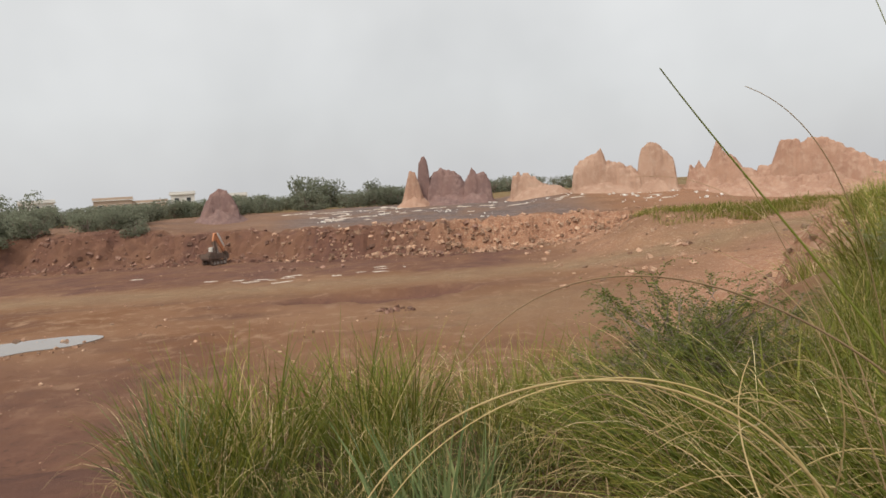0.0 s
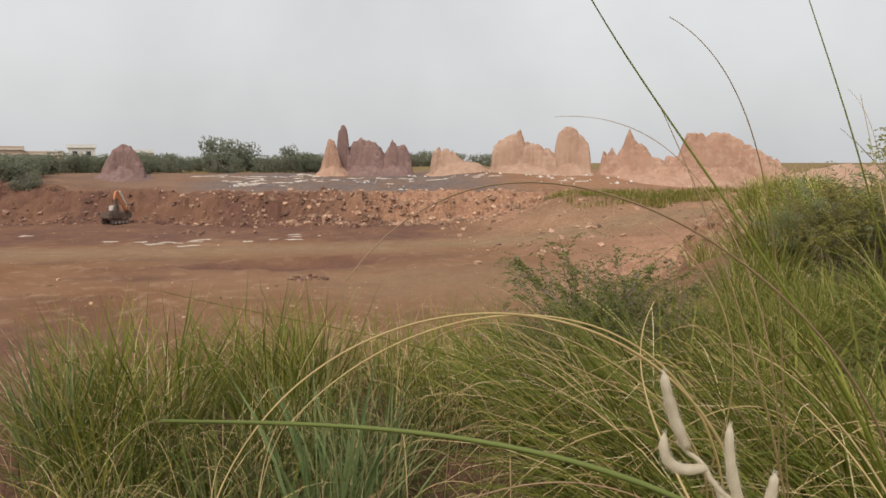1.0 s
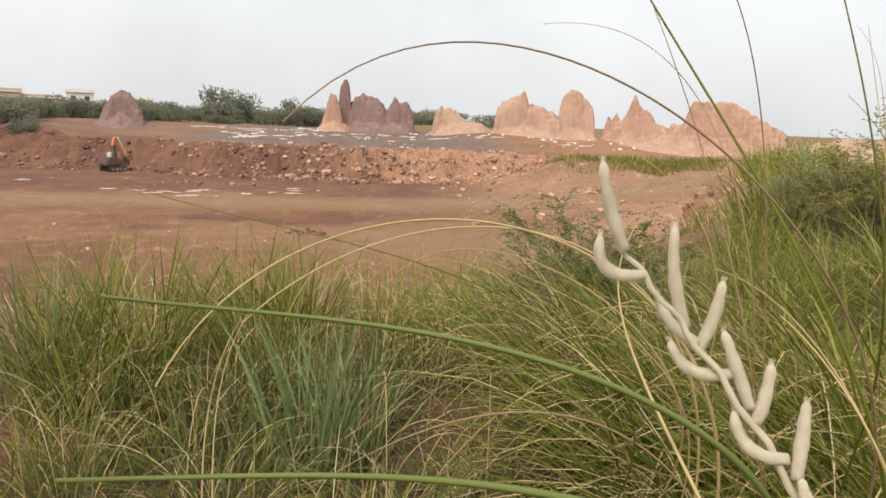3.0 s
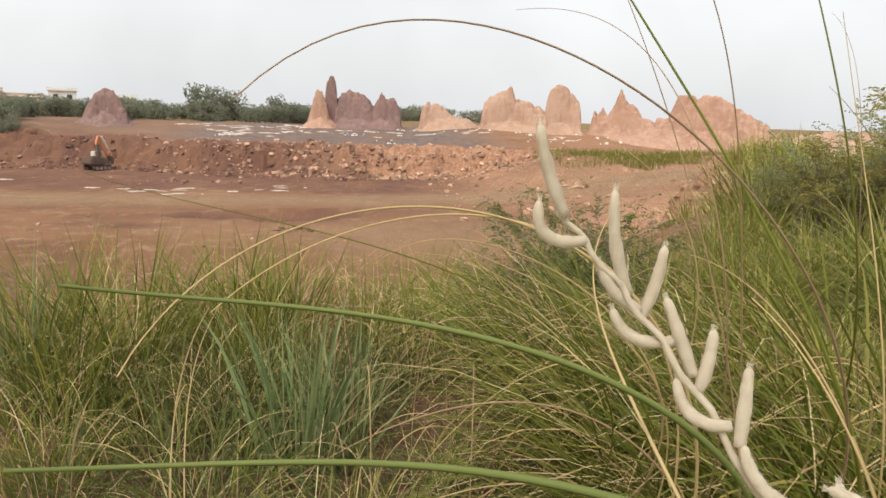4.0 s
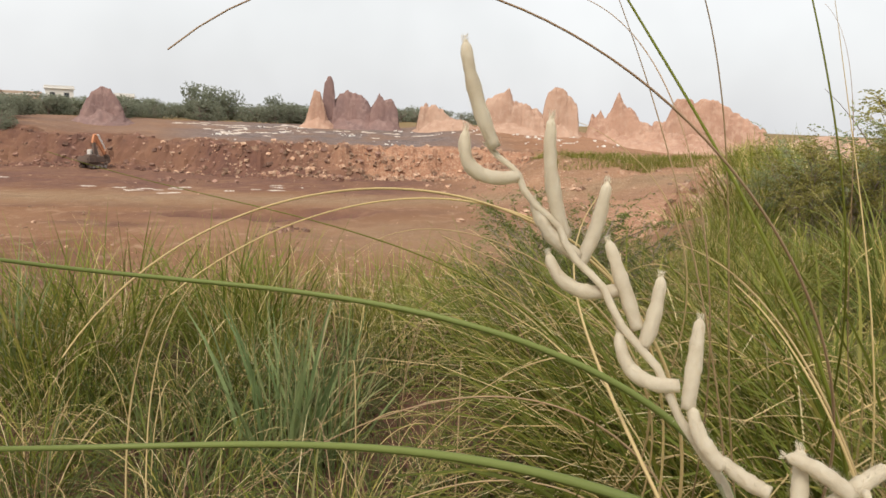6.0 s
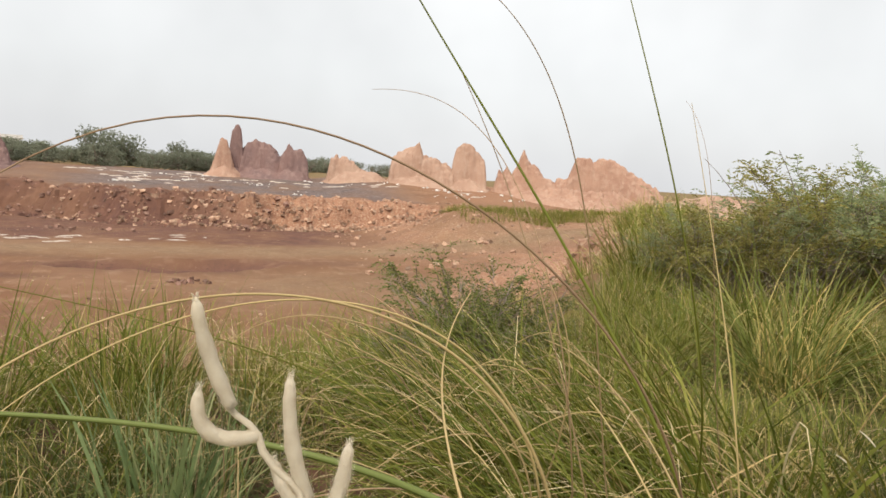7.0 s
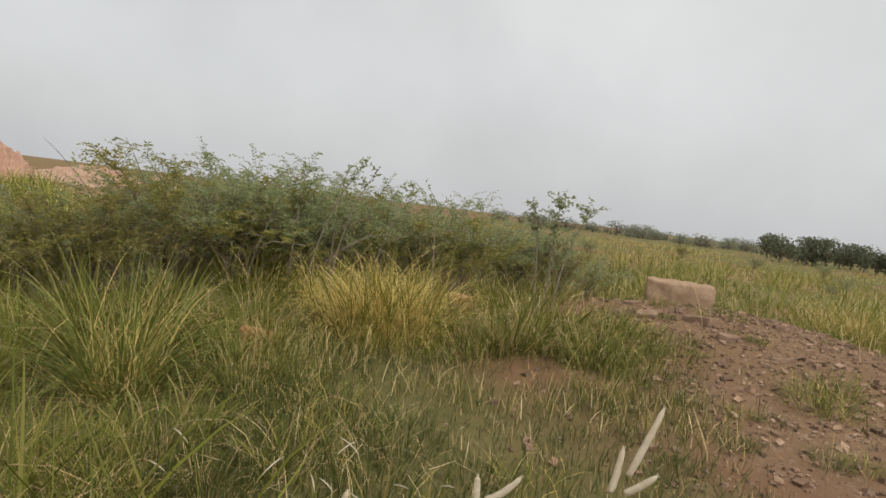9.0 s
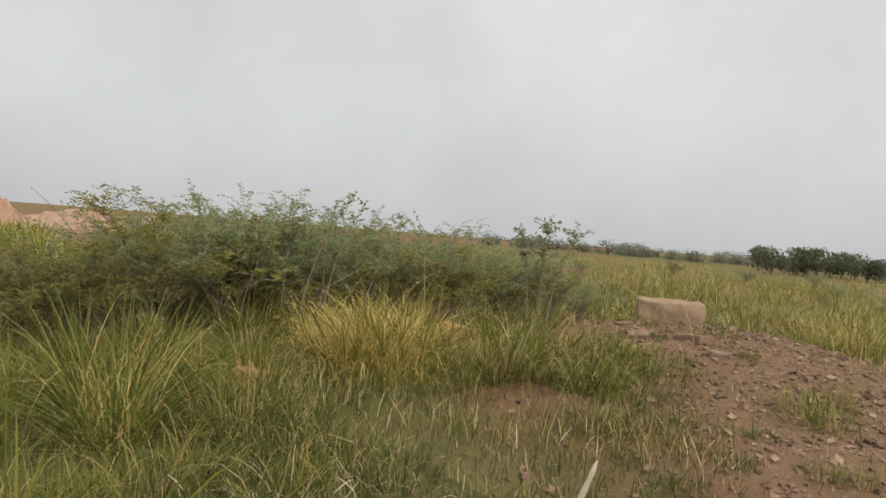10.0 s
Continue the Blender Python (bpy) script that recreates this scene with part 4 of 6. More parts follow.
def undergrowth(name, heap, label):
    """All the tufts of a heap joined into one sheet of plants."""
    V, F, M, k = [], [], [], 0
    mats = [M_GRASS_LIGHT, M_GRASS, M_GRASS_DRY, M_FIELD, M_STRAW, M_GRASS_LUSH]
    for meshes, x, y, scale, turn in heap:
        mt = np.array([[math.cos(turn), -math.sin(turn), 0], [math.sin(turn), math.cos(turn), 0], [0, 0, 1]]) * scale
        for me in meshes:
            co = np.empty(len(me.vertices) * 3)
            me.vertices.foreach_get("co", co)
            fi = np.empty(len(me.loops), dtype=np.int32)
            me.loops.foreach_get("vertex_index", fi)
            V.append(co.reshape(-1, 3) @ mt.T + (x, y, at_ground(x, y)))
            F.append(fi.reshape(-1, 4) + k)
            M.append(np.full(len(fi) // 4, mats.index(me.materials[0])))
            k += len(me.vertices)
    ob = new(name, mesh_of(name, np.concatenate(V).tolist(), np.concatenate(F).tolist(), mats, np.concatenate(M)))
    return tagged(ob, label, "grass", kind="stuff")


def clump(meshes, x, y, scale, turn, label, group):
    if math.hypot((x - 6.9) / 0.95, (y - 1.25) / 0.5) < 1 or (scale > 0.7 and math.hypot((x - 10.9) / 1.7, (y - 0.4) / 1.2) < 1) or (math.hypot(x - 4.35, y - 3.95) < 0.9 and meshes is not FAN[0]):
        return None
    ob = new("grass_tussock")
    ob.location, ob.scale, ob.rotation_euler = (x, y, at_ground(x, y)), (scale,) * 3, (0, 0, turn)
    tagged(ob, label, "grass", group)
    for nm, me in zip(("green_foliage", "dry_foliage"), meshes):
        c = new(nm, me)
        c.parent = ob
    return ob


rng = random.Random(77)
GREEN = "tall green grass tussock on the plateau edge"
BELT = "tall grass along the pit edge"
# upright tussocks at the brink, with gaps between them
for x, y, sc in ((-1.95, 4.1, 0.78), (-1.62, 3.85, 0.92), (-1.35, 4.3, 1.0), (-1.75, 4.45, 0.9), (-1.45, 3.5, 0.78), (-0.6, 4.1, 0.9), (-0.36, 4.35, 0.95), (-0.75, 4.5, 0.95), (-0.45, 3.75, 0.72), (-1.05, 4.9, 0.75), (-1.25, 3.9, 0.9), (-0.4, 4.95, 0.9)):
    clump(rng.choice(SPIKY), x, y, sc * rng.uniform(0.92, 1.06), rng.uniform(0, 6), "upright green grass tussock at the brink of the pit", BELT)
for x, y, sc in ((0.3, 4.4, 0.75), (0.7, 4.2, 0.78), (0.95, 4.7, 0.75), (0.15, 4.85, 0.8), (0.55, 5.1, 0.8), (1.2, 5.2, 0.78)):
    clump(rng.choice(SLOPE), x, y, sc * rng.uniform(0.95, 1.05), rng.uniform(0, 6), GREEN, BELT)
# the low tangle in front of them, open to the dark ground in places
for i in range(84):
    x, y = rng.uniform(-1.9, 0.75), rng.uniform(1.5, 3.9)
    if x < -0.46 * y - 0.12 or math.hypot(x + 0.12, (y - 2.55) * 0.8) < 0.34 or math.hypot((x - 0.42) * 0.9, (y - 3.0) * 0.8) < 0.36:
        continue
    clump(rng.choice(TANGLE), x, y, rng.uniform(0.52, 0.74), rng.uniform(0, 6), "low tangled tussock of dry and green grass", BELT)
for x, y, sc in ((-0.2, 2.75, 0.92), (0.0, 2.82, 0.8), (-1.75, 3.7, 0.9)):
    clump(rng.choice(UPRIGHT), x, y, sc, rng.uniform(0, 6), "upright bluish-green grass tussock", BELT)
# the big tussocks whose long blades hang over to the west
for x, y, sc in ((1.15, 1.55, 0.88), (1.5, 1.3, 0.85), (1.5, 1.9, 0.92), (1.2, 2.2, 0.82), (1.4, 2.55, 0.86), (1.8, 1.7, 0.9), (1.8, 2.3, 0.9), (1.65, 2.9, 0.86), (1.2, 3.0, 0.75), (2.1, 2.0, 0.9), (2.05, 2.7, 0.85), (1.9, 1.2, 0.82), (2.4, 2.4, 0.84), (1.4, 3.45, 0.78), (1.05, 3.6, 0.66), (1.85, 3.4, 0.8), (2.3, 3.0, 0.8), (2.5, 1.6, 0.75)):
    clump(rng.choice(SWEPT), x, y, sc * rng.uniform(0.95, 1.06), rng.uniform(-0.3, 0.3), "long arching green and straw grass tussock", BELT)
# the slope behind them, lower towards the bushes
for i in range(34):
    x, y = rng.uniform(1.3, 4.6), rng.uniform(3.2, 5.6)
    if y > float(np.interp(x, EDGE_X, EDGE_Y)) + 0.4 or math.hypot(x - 1.6, y - 4.6) < 0.35:
        continue
    clump(rng.choice(SLOPE + TALL[:1]), x, y, rng.uniform(0.55, 0.75), rng.uniform(0, 6), "green grass tussock on the slope", "tall grass on the slope")
for i in range(26):
    x = rng.uniform(3.4, 7.6)
    y = float(np.interp(x, EDGE_X, EDGE_Y)) + rng.uniform(-3.4, -0.6)
    clump(rng.choice(SLOPE), x, y, rng.uniform(0.45, 0.62), rng.uniform(0, 6), "green grass tussock on the slope", "tall grass on the slope")
for i in range(30):
    a, d = radians(rng.uniform(33, 58)), rng.uniform(5.6, 8.2)
    clump(rng.choice(MID + TALL + SPIKY[:1]), d * math.sin(a), d * math.cos(a), rng.uniform(0.62, 0.95), rng.uniform(0, 6), "tall green grass tussock before the thorn bushes", "grass beside the bushes")
# grass along the red nose of the plateau
for i in range(58):
    x = rng.uniform(9.0, 25)
    y = float(np.interp(x, EDGE_X, EDGE_Y)) + rng.uniform(-5.5, -1.6)
    tuft(COARSE[3], x, y, rng.uniform(1.1, 1.7), rng.uniform(0, 6))
for i in range(54):
    x = rng.uniform(8.6, 14.5)
    tuft(COARSE[rng.choice((0, 3, 3))], x, float(np.interp(x, EDGE_X, EDGE_Y)) + rng.uniform(-4.0, -0.6), rng.uniform(1.1, 1.75), rng.uniform(0, 6))
for i in range(56):
    x = rng.uniform(4.5, 24)
    if 8.2 < x < 17:
        continue
    tuft(COARSE[rng.choice((0, 2, 3))], x, float(np.interp(x, EDGE_X, EDGE_Y)) + abs(rng.gauss(0, 2.2)), rng.uniform(0.5, 0.95), rng.uniform(0, 6))
# eastern side: the big open tussock and its neighbours
for x, y, sc, kind in ((4.35, 3.95, 1.2, FAN), (3.9, 5.0, 0.85, MID), (3.2, 4.4, 0.8, MID), (3.6, 3.7, 0.6, MID), (4.3, 2.9, 0.55, LUSH), (5.5, 4.6, 0.8, MID), (3.4, 3.2, 0.7, LUSH), (6.2, 5.0, 0.85, MID), (5.9, 3.6, 0.7, MID), (4.9, 5.2, 0.8, SLOPE), (2.9, 2.6, 0.7, MID), (3.0, 1.9, 0.6, SHORT)):
    clump(rng.choice(kind), x, y, sc, rng.uniform(0, 6), "spreading green grass tussock with straw tips", "grass beside the bushes")
for i in range(12):
    x, y = 7.5 + rng.gauss(0, 0.5), 3.4 + rng.gauss(0, 0.28)
    clump(rng.choice(STRAW), x, y, rng.uniform(0.85, 1.4), rng.uniform(0, 6), "straw-yellow dry grass tussock", "dry grass beside the bushes")
for i in range(24):
    a, d = radians(rng.uniform(50, 84)), rng.uniform(2.9, 5.2)
    clump(rng.choice(LUSH), d * math.sin(a), d * math.cos(a), rng.uniform(0.7, 1.05), rng.uniform(0, 6), "low dark green grass tuft", "low grass on the plateau")
for i in range(70):
    a, d = radians(rng.uniform(44, 86)), rng.uniform(3.8, 8.5)
    if a > 1.18 and d < 6.6 and rng.random() < 0.6:
        continue
    x, y = d * math.sin(a), d * math.cos(a)
    clump(rng.choice(MEADOW + MEADOW + SHORT + MID[:1]), x, y, rng.uniform(0.6, 1.0), rng.uniform(0, 6), "low green grass tuft with dry stems", "low grass on the plateau")
for i in range(60):
    a, d = radians(rng.uniform(58, 88)), rng.uniform(7.5, 14)
    x, y = d * math.sin(a), d * math.cos(a)
    tuft(rng.choice(COARSE + MEADOW + (STRAW[:1] if a < 1.2 else SHORT)), x, y, rng.uniform(0.8, 1.15), rng.uniform(0, 6))
for x, y, sc in ((7.5, -1.42, 0.85), (7.75, -1.55, 0.9), (7.35, -1.62, 0.7), (8.0, -1.75, 0.75), (6.2, -1.6, 0.5), (9.3, -1.1, 0.4), (6.9, -0.75, 0.4), (8.6, 0.9, 1.1), (9.0, 0.6, 1.0), (8.2, 0.5, 1.15), (7.9, 0.15, 0.95), (8.7, 0.05, 0.9), (7.6, 0.6, 1.0), (8.3, -0.2, 0.8), (7.4, 0.1, 0.8), (8.9, 0.3, 1.0), (12.3, -2.6, 0.9), (12.8, -3.4, 0.9), (6.6, 1.0, 0.7), (10.6, 0.9, 0.8), (9.3, 1.2, 1.0), (10.9, 0.1, 0.6), (10.3, -0.9, 0.45)):
    clump(rng.choice(WEED), x, y, sc, rng.uniform(0, 6), "short green weed tuft on gravel", "weeds on the gravel mound")
for i in range(60):
    a, d = radians(86 + abs(rng.gauss(0, 7))), rng.uniform(5.0, 13)
    tuft(rng.choice(SHORT[:1] + LUSH[:1] + COARSE[2:3]), d * math.sin(a), d * math.cos(a), rng.uniform(0.2, 0.5), rng.uniform(0, 6))
# tall grass standing between the bushes
for i in range(30):
    a, d = radians(rng.uniform(52, 78)), rng.uniform(7.6, 13)
    if 0.98 < a < 1.32 and d < 9.4:
        continue
    clump(rng.choice(MID + MID + STRAW[:1]), d * math.sin(a) + 0.3, d * math.cos(a), rng.uniform(0.9, 1.3), rng.uniform(0, 6), "tall grass tussock growing between thorn bushes", "grass between the bushes")
for x, y, sc in ((5.6, 7.75, 1.35), (5.95, 7.95, 1.5), (5.75, 7.4, 1.15), (9.4, 8.0, 1.2), (9.0, 8.6, 1.2)):
    clump(rng.choice(SLOPE), x, y, sc, rng.uniform(0, 6), "tall yellow-green grass tussock growing between thorn bushes", "grass between the bushes")
for i in range(16):
    a, d = radians(rng.uniform(75, 87)), rng.uniform(7.4, 9.8)
    clump(rng.choice(LUSH + SHORT), d * math.sin(a), d * math.cos(a), rng.uniform(0.7, 1.1), rng.uniform(0, 6), "low lush green grass tuft beside gravel", "low grass on the plateau")
for i in range(20):
    x, y = 13.8 + rng.gauss(0, 1.5), -3.5 + rng.gauss(0, 0.8)
    clump(rng.choice(SHORT + STRAW), x, y, rng.uniform(0.8, 1.3), rng.uniform(0, 6), "tall pale weed tuft past the gravel mound", "weeds on the gravel mound")
for i in range(110):
    a, d = radians(rng.uniform(82, 108)), 14 + 40 * rng.random() ** 1.4
    tuft(rng.choice(COARSE), d * math.sin(a), d * math.cos(a), rng.uniform(0.9, 1.6), rng.uniform(0, 6))


undergrowth("wild_grass", HEAP, "wild grass and weed tufts of the plateau and field")


# grass of the open field, too fine to count
def field_grass(name, n, spots, height, width, mats, label, seed, dry=0.3):
    rg, s = random.Random(seed), Soup()
    P = [spots(rg) for _ in range(n)]
    zs = land(np.array([p[0] for p in P]), np.array([p[1] for p in P]))
    for (x, y), z in zip(P, zs):
        far = math.hypot(x, y)
        k = 1.0 + far / 60
        for b in range(5):
            add_blade(s, rg, (x + rg.gauss(0, 0.16 * k), y + rg.gauss(0, 0.16 * k), float(z) - 0.03), rg.uniform(0, 6.28), abs(rg.gauss(0.2, 0.45)), abs(rg.gauss(0.4, 0.5)), height * rg.uniform(0.4, 1.4), width * k * 1.1, 1 if rg.random() < dry else 0, 3)
    return tagged(new(name, s.mesh(name, mats)), label, "grass", kind="stuff")


def east_spot(rg):
    while True:
        a, d = radians(rg.uniform(60, 118)), 6 + 52 * rg.random() ** 1.4
        x, y = d * math.sin(a), d * math.cos(a)
        c, f, g, k = land_zone(np.array([x]), np.array([y]))
        thick = float(fbm(np.array([x * 0.25]), np.array([y * 0.25]), 71)[0])
        if f[0] > 0.35 and thick + 0.12 * rg.random() > -0.02:
            return x, y


def far_spot(rg):
    while True:
        a, d = radians(rg.uniform(72, 112)), rg.uniform(34, 110)
        x, y = d * math.sin(a), d * math.cos(a)
        if float(fbm(np.array([x * 0.06]), np.array([y * 0.12]), 73)[0]) + 0.1 * rg.random() > 0.02:
            return x, y


def near_spot(rg):
    while True:
        a, d = radians(rg.uniform(35, 112)), rg.uniform(2.6, 9)
        x, y = d * math.sin(a), d * math.cos(a)
        c, f, g, k = land_zone(np.array([x]), np.array([y]))
        if f[0] > 0.3 or rg.random() < 0.10:
            return x, y


def terrace_spot(rg):
    return min(42, max(22.5, rg.gauss(32, 5))), min(72, max(60, rg.gauss(65.5, 3.4)))


field_grass("field_grass", 4900, east_spot, 0.3, 0.006, [M_FIELD, M_GRASS_DRY], "thin green and straw field grass", 301)
field_grass("far_field_grass", 2400, far_spot, 0.5, 0.008, [M_FIELD, M_STRAW], "patches of dry straw grass far across the field", 304, 0.45)
field_grass("meadow_grass", 3700, near_spot, 0.17, 0.006, [M_GRASS_DEEP, M_GRASS_DRY], "short green grass with dry stems", 302, 0.14)
field_grass("terrace_grass", 1900, terrace_spot, 0.7, 0.02, [M_GRASS_LIGHT, M_GRASS_DRY], "green grass patch on the far terrace", 303, 0.1)


# ---------------------------------------------------------------- thorn bushes
def bush_meshes(seed, size, height, branches, leaf, tint):
    """Wood and foliage of a feathery thorn bush: arching limbs with drooping sprays of leaflets."""
    rg, wood, fol = random.Random(seed), Soup(), Soup()
    for b in range(branches):
        az = rg.uniform(0, 6.283)
        lean = rg.uniform(0.05, 1.2)
        ln = (height * math.cos(lean) + size * math.sin(lean)) * rg.uniform(0.75, 1.05)
        if rg.random() < 0.06:
            lean, ln = rg.uniform(0.1, 0.5), height * rg.uniform(1.12, 1.3)
        pts = blade_points((rg.gauss(0, 0.12), rg.gauss(0, 0.12), -0.1), az, lean * 0.5, lean * 0.6 + rg.uniform(0.0, 0.9), ln, 8)
        pts = [p + Vector((rg.gauss(0, 0.04), rg.gauss(0, 0.04), rg.gauss(0, 0.03))) for p in pts]
        wood.tube(pts[::2], [0.018 * (1 - 0.85 * i / 4) for i in range(5)], 0, 3)
        for t in range(12):
            f = rg.uniform(0.2, 1.0) ** 0.6
            i = min(7, int(f * 8))
            base = pts[i].lerp(pts[i + 1], f * 8 - i)
            ta = az + rg.gauss(0, 1.1)
            tp = blade_points(base, ta, rg.uniform(0.3, 1.2), rg.uniform(0.5, 1.9), rg.uniform(0.2, 0.5), 5)
            wood.ribbon(tp[::2] + [tp[5]], [0.007, 0.005, 0.003, 0.001], Vector((math.cos(ta), -math.sin(ta), 0)), 0)
            for k in range(20):
                g = (0.05 + 0.95 * k / 19) * 4.999
                j = int(g)
                c = tp[j].lerp(tp[j + 1], g - j)
                ax = (tp[j + 1] - tp[j]).normalized()
                out = ax.cross(Vector((rg.gauss(0, 0.3), rg.gauss(0, 0.3), 1.0))).normalized() * (1 if k % 2 else -1)
                d = (out + ax * rg.uniform(0.1, 0.9) + Vector((0, 0, rg.gauss(-0.15, 0.3)))).normalized()
                sd = d.cross(Vector((rg.gauss(0, 1.0), rg.gauss(0, 1.0), rg.gauss(0, 0.7)))).normalized()
                L = leaf * rg.uniform(0.7, 1.35) * (1.1 - 0.5 * k / 19)
                fol.kite(c, c + d * L, sd, leaf * 0.27, 0)
        # bare dead twigs low in the bush
        for t in range(5):
            base = pts[rg.randint(1, 5)]
            tp = blade_points(base, az + rg.gauss(0, 1.3), rg.uniform(0.3, 1.5), rg.uniform(0.2, 1.4), rg.uniform(0.3, 0.6), 4)
            wood.ribbon(tp, [0.009, 0.007, 0.005, 0.003, 0.001], Vector((rg.gauss(0, 1), rg.gauss(0, 1), 0.3)).normalized(), 0)
    return wood.mesh("wood", [M_BARK]), fol.mesh("foliage", [tint])


BUSHES = [bush_meshes(400 + i, 1.35, 1.25, 26, 0.066, M_LEAF_OLIVE if i == 3 else M_LEAF) for i in range(4)]


def bush(kind, x, y, scale, turn, label):
    ob = new("thorn_bush")
    ob.location, ob.rotation_euler, ob.scale = (x, y, at_ground(x, y)), (0, 0, turn), (scale,) * 3
    tagged(ob, label, "bush", "thorn bushes on the plateau")
    for nm, me in zip(("wood", "foliage"), kind):
        c = new(nm, me)
        c.parent = ob
    return ob


rng = random.Random(91)
# the low ones at the brink, then the tall thicket, bearing by bearing
for deg, d, s in ((37.5, 9.2, 0.62), (39.2, 8.9, 0.82), (41.2, 9.5, 0.9), (43, 9.2, 0.92), (44.5, 9.9, 1.05), (46, 10.6, 1.4), (49, 10.9, 1.45), (52, 10.5, 1.38), (54.5, 11.2, 1.42), (57.5, 10.8, 1.3), (60.5, 11.4, 1.38), (63.5, 11.6, 1.3), (66.5, 11.5, 1.3), (69.5, 11.9, 1.25), (72.5, 11.6, 1.15), (75.5, 12.2, 1.1), (78, 12.6, 0.95), (48, 13.4, 1.45), (53, 13.6, 1.5), (58, 13.6, 1.5), (63, 13.9, 1.4), (68, 14.2, 1.4), (73, 14.4, 1.3), (45, 16.5, 0.8), (47.5, 16.5, 0.9)):
    a = radians(deg + rng.uniform(-0.8, 0.8))
    bush(rng.choice(BUSHES), d * math.sin(a) + 0.3, d * math.cos(a), s * (0.9 if s > 1 else 1.0) * rng.uniform(0.95, 1.05), rng.uniform(0, 6.3), "feathery green thorn bush on the grassy plateau" if s > 1 else "low feathery thorn bush at the brink")
for x, y, s in ((12.2, 2.0, 0.7), (13.0, 3.0, 0.85), (13.6, 1.6, 0.6)):
    bush(rng.choice(BUSHES), x, y, s, rng.uniform(0, 6.3), "small feathery thorn bush among grass")
DARK_BUSH = bush_meshes(410, 0.8, 1.35, 32, 0.05, M_LEAF_DEEP)
for x, y, s in ((1.85, 4.95, 0.82), (1.35, 4.5, 0.5), (2.4, 5.2, 0.7), (2.05, 4.6, 0.55)):
    bush(DARK_BUSH, x, y, s, rng.uniform(0, 6.3), "small wispy green bush among tall grass")


for x, y, s in ((57.5, -5.5, 0.7), (37.5, -7.9, 0.6), (61, -11, 0.9), (64, 0, 0.8), (33, -6.4, 0.35), (48, 6.5, 0.7)):
    bush(rng.choice(BUSHES), x, y, s, rng.uniform(0, 6.3), "low scrubby bush on the open field")


def leafy_shoot(x, y, top, lean, az, leaves, label):
    """A single long shoot that stands out of the bushes."""
    root = new("leafy_shoot")
    root.location = (x, y, at_ground(x, y))
    tagged(root, label, "shoot", "shoots above the bushes")
    rg, wood, fol = random.Random(int(x * 100)), Soup(), Soup()
    h = top - at_ground(x, y)
    pts = blade_points((0, 0, -0.05), az, lean, 0.5, h / math.cos(lean + 0.15), 9)
    wood.tube(pts, [0.014 * (1 - 0.8 * i / 9) for i in range(10)], 0, 5)
    for t in range(leaves):
        f = rg.uniform(5.6, 8.99)
        j = int(f)
        base = pts[j].lerp(pts[j + 1], f - j)
        tp = blade_points(base, rg.uniform(0, 6.28), rg.uniform(0.4, 1.4), rg.uniform(-0.3, 0.8), rg.uniform(0.08, 0.3), 4)
        wood.tube([tp[0], tp[2], tp[4]], [0.004, 0.003, 0.001], 0, 3)
        for k in range(7):
            c = tp[1 + k % 4]
            d = Vector((rg.gauss(0, 1), rg.gauss(0, 1), rg.gauss(0.3, 0.6))).normalized()
            sd = d.cross(Vector((rg.gauss(0, 1), rg.gauss(0, 1), rg.gauss(0, 1)))).normalized()
            fol.kite(c, c + d * rg.uniform(0.05, 0.09), sd, 0.032, 0)
    for nm, me in (("stem", wood.mesh("stem", [M_BARK])), ("leaves", fol.mesh("leaves", [M_LEAF]))):
        c = new(nm, me)
        c.parent = root


for x, y, top, lean, az, n in ((8.7, 5.4, 2.5, 0.12, 1.2, 9), (9.0, 4.9, 2.36, 0.1, 4.0, 6), (9.3, 4.4, 2.3, 0.2, 2.0, 6), (7.6, 6.7, 2.42, 0.25, 4.6, 2), (7.3, 6.9, 2.3, 0.4, 5.0, 2), (9.85, 1.72, 2.36, 0.05, 4.4, 34), (9.8, 1.86, 2.22, 0.10, 1.0, 26), (9.9, 1.62, 2.26, 0.06, 3.0, 22), (8.47, 5.0, 2.6, 0.14, 2.6, 16), (8.63, 4.66, 2.45, 0.06, 2.6, 7), (9.6, 3.4, 2.2, 0.2, 1.0, 5), (8.3, 5.9, 2.35, 0.2, 3.0, 4)):
    leafy_shoot(x, y, top, lean, az, n, "long leafy shoot rising above the thorn bushes")


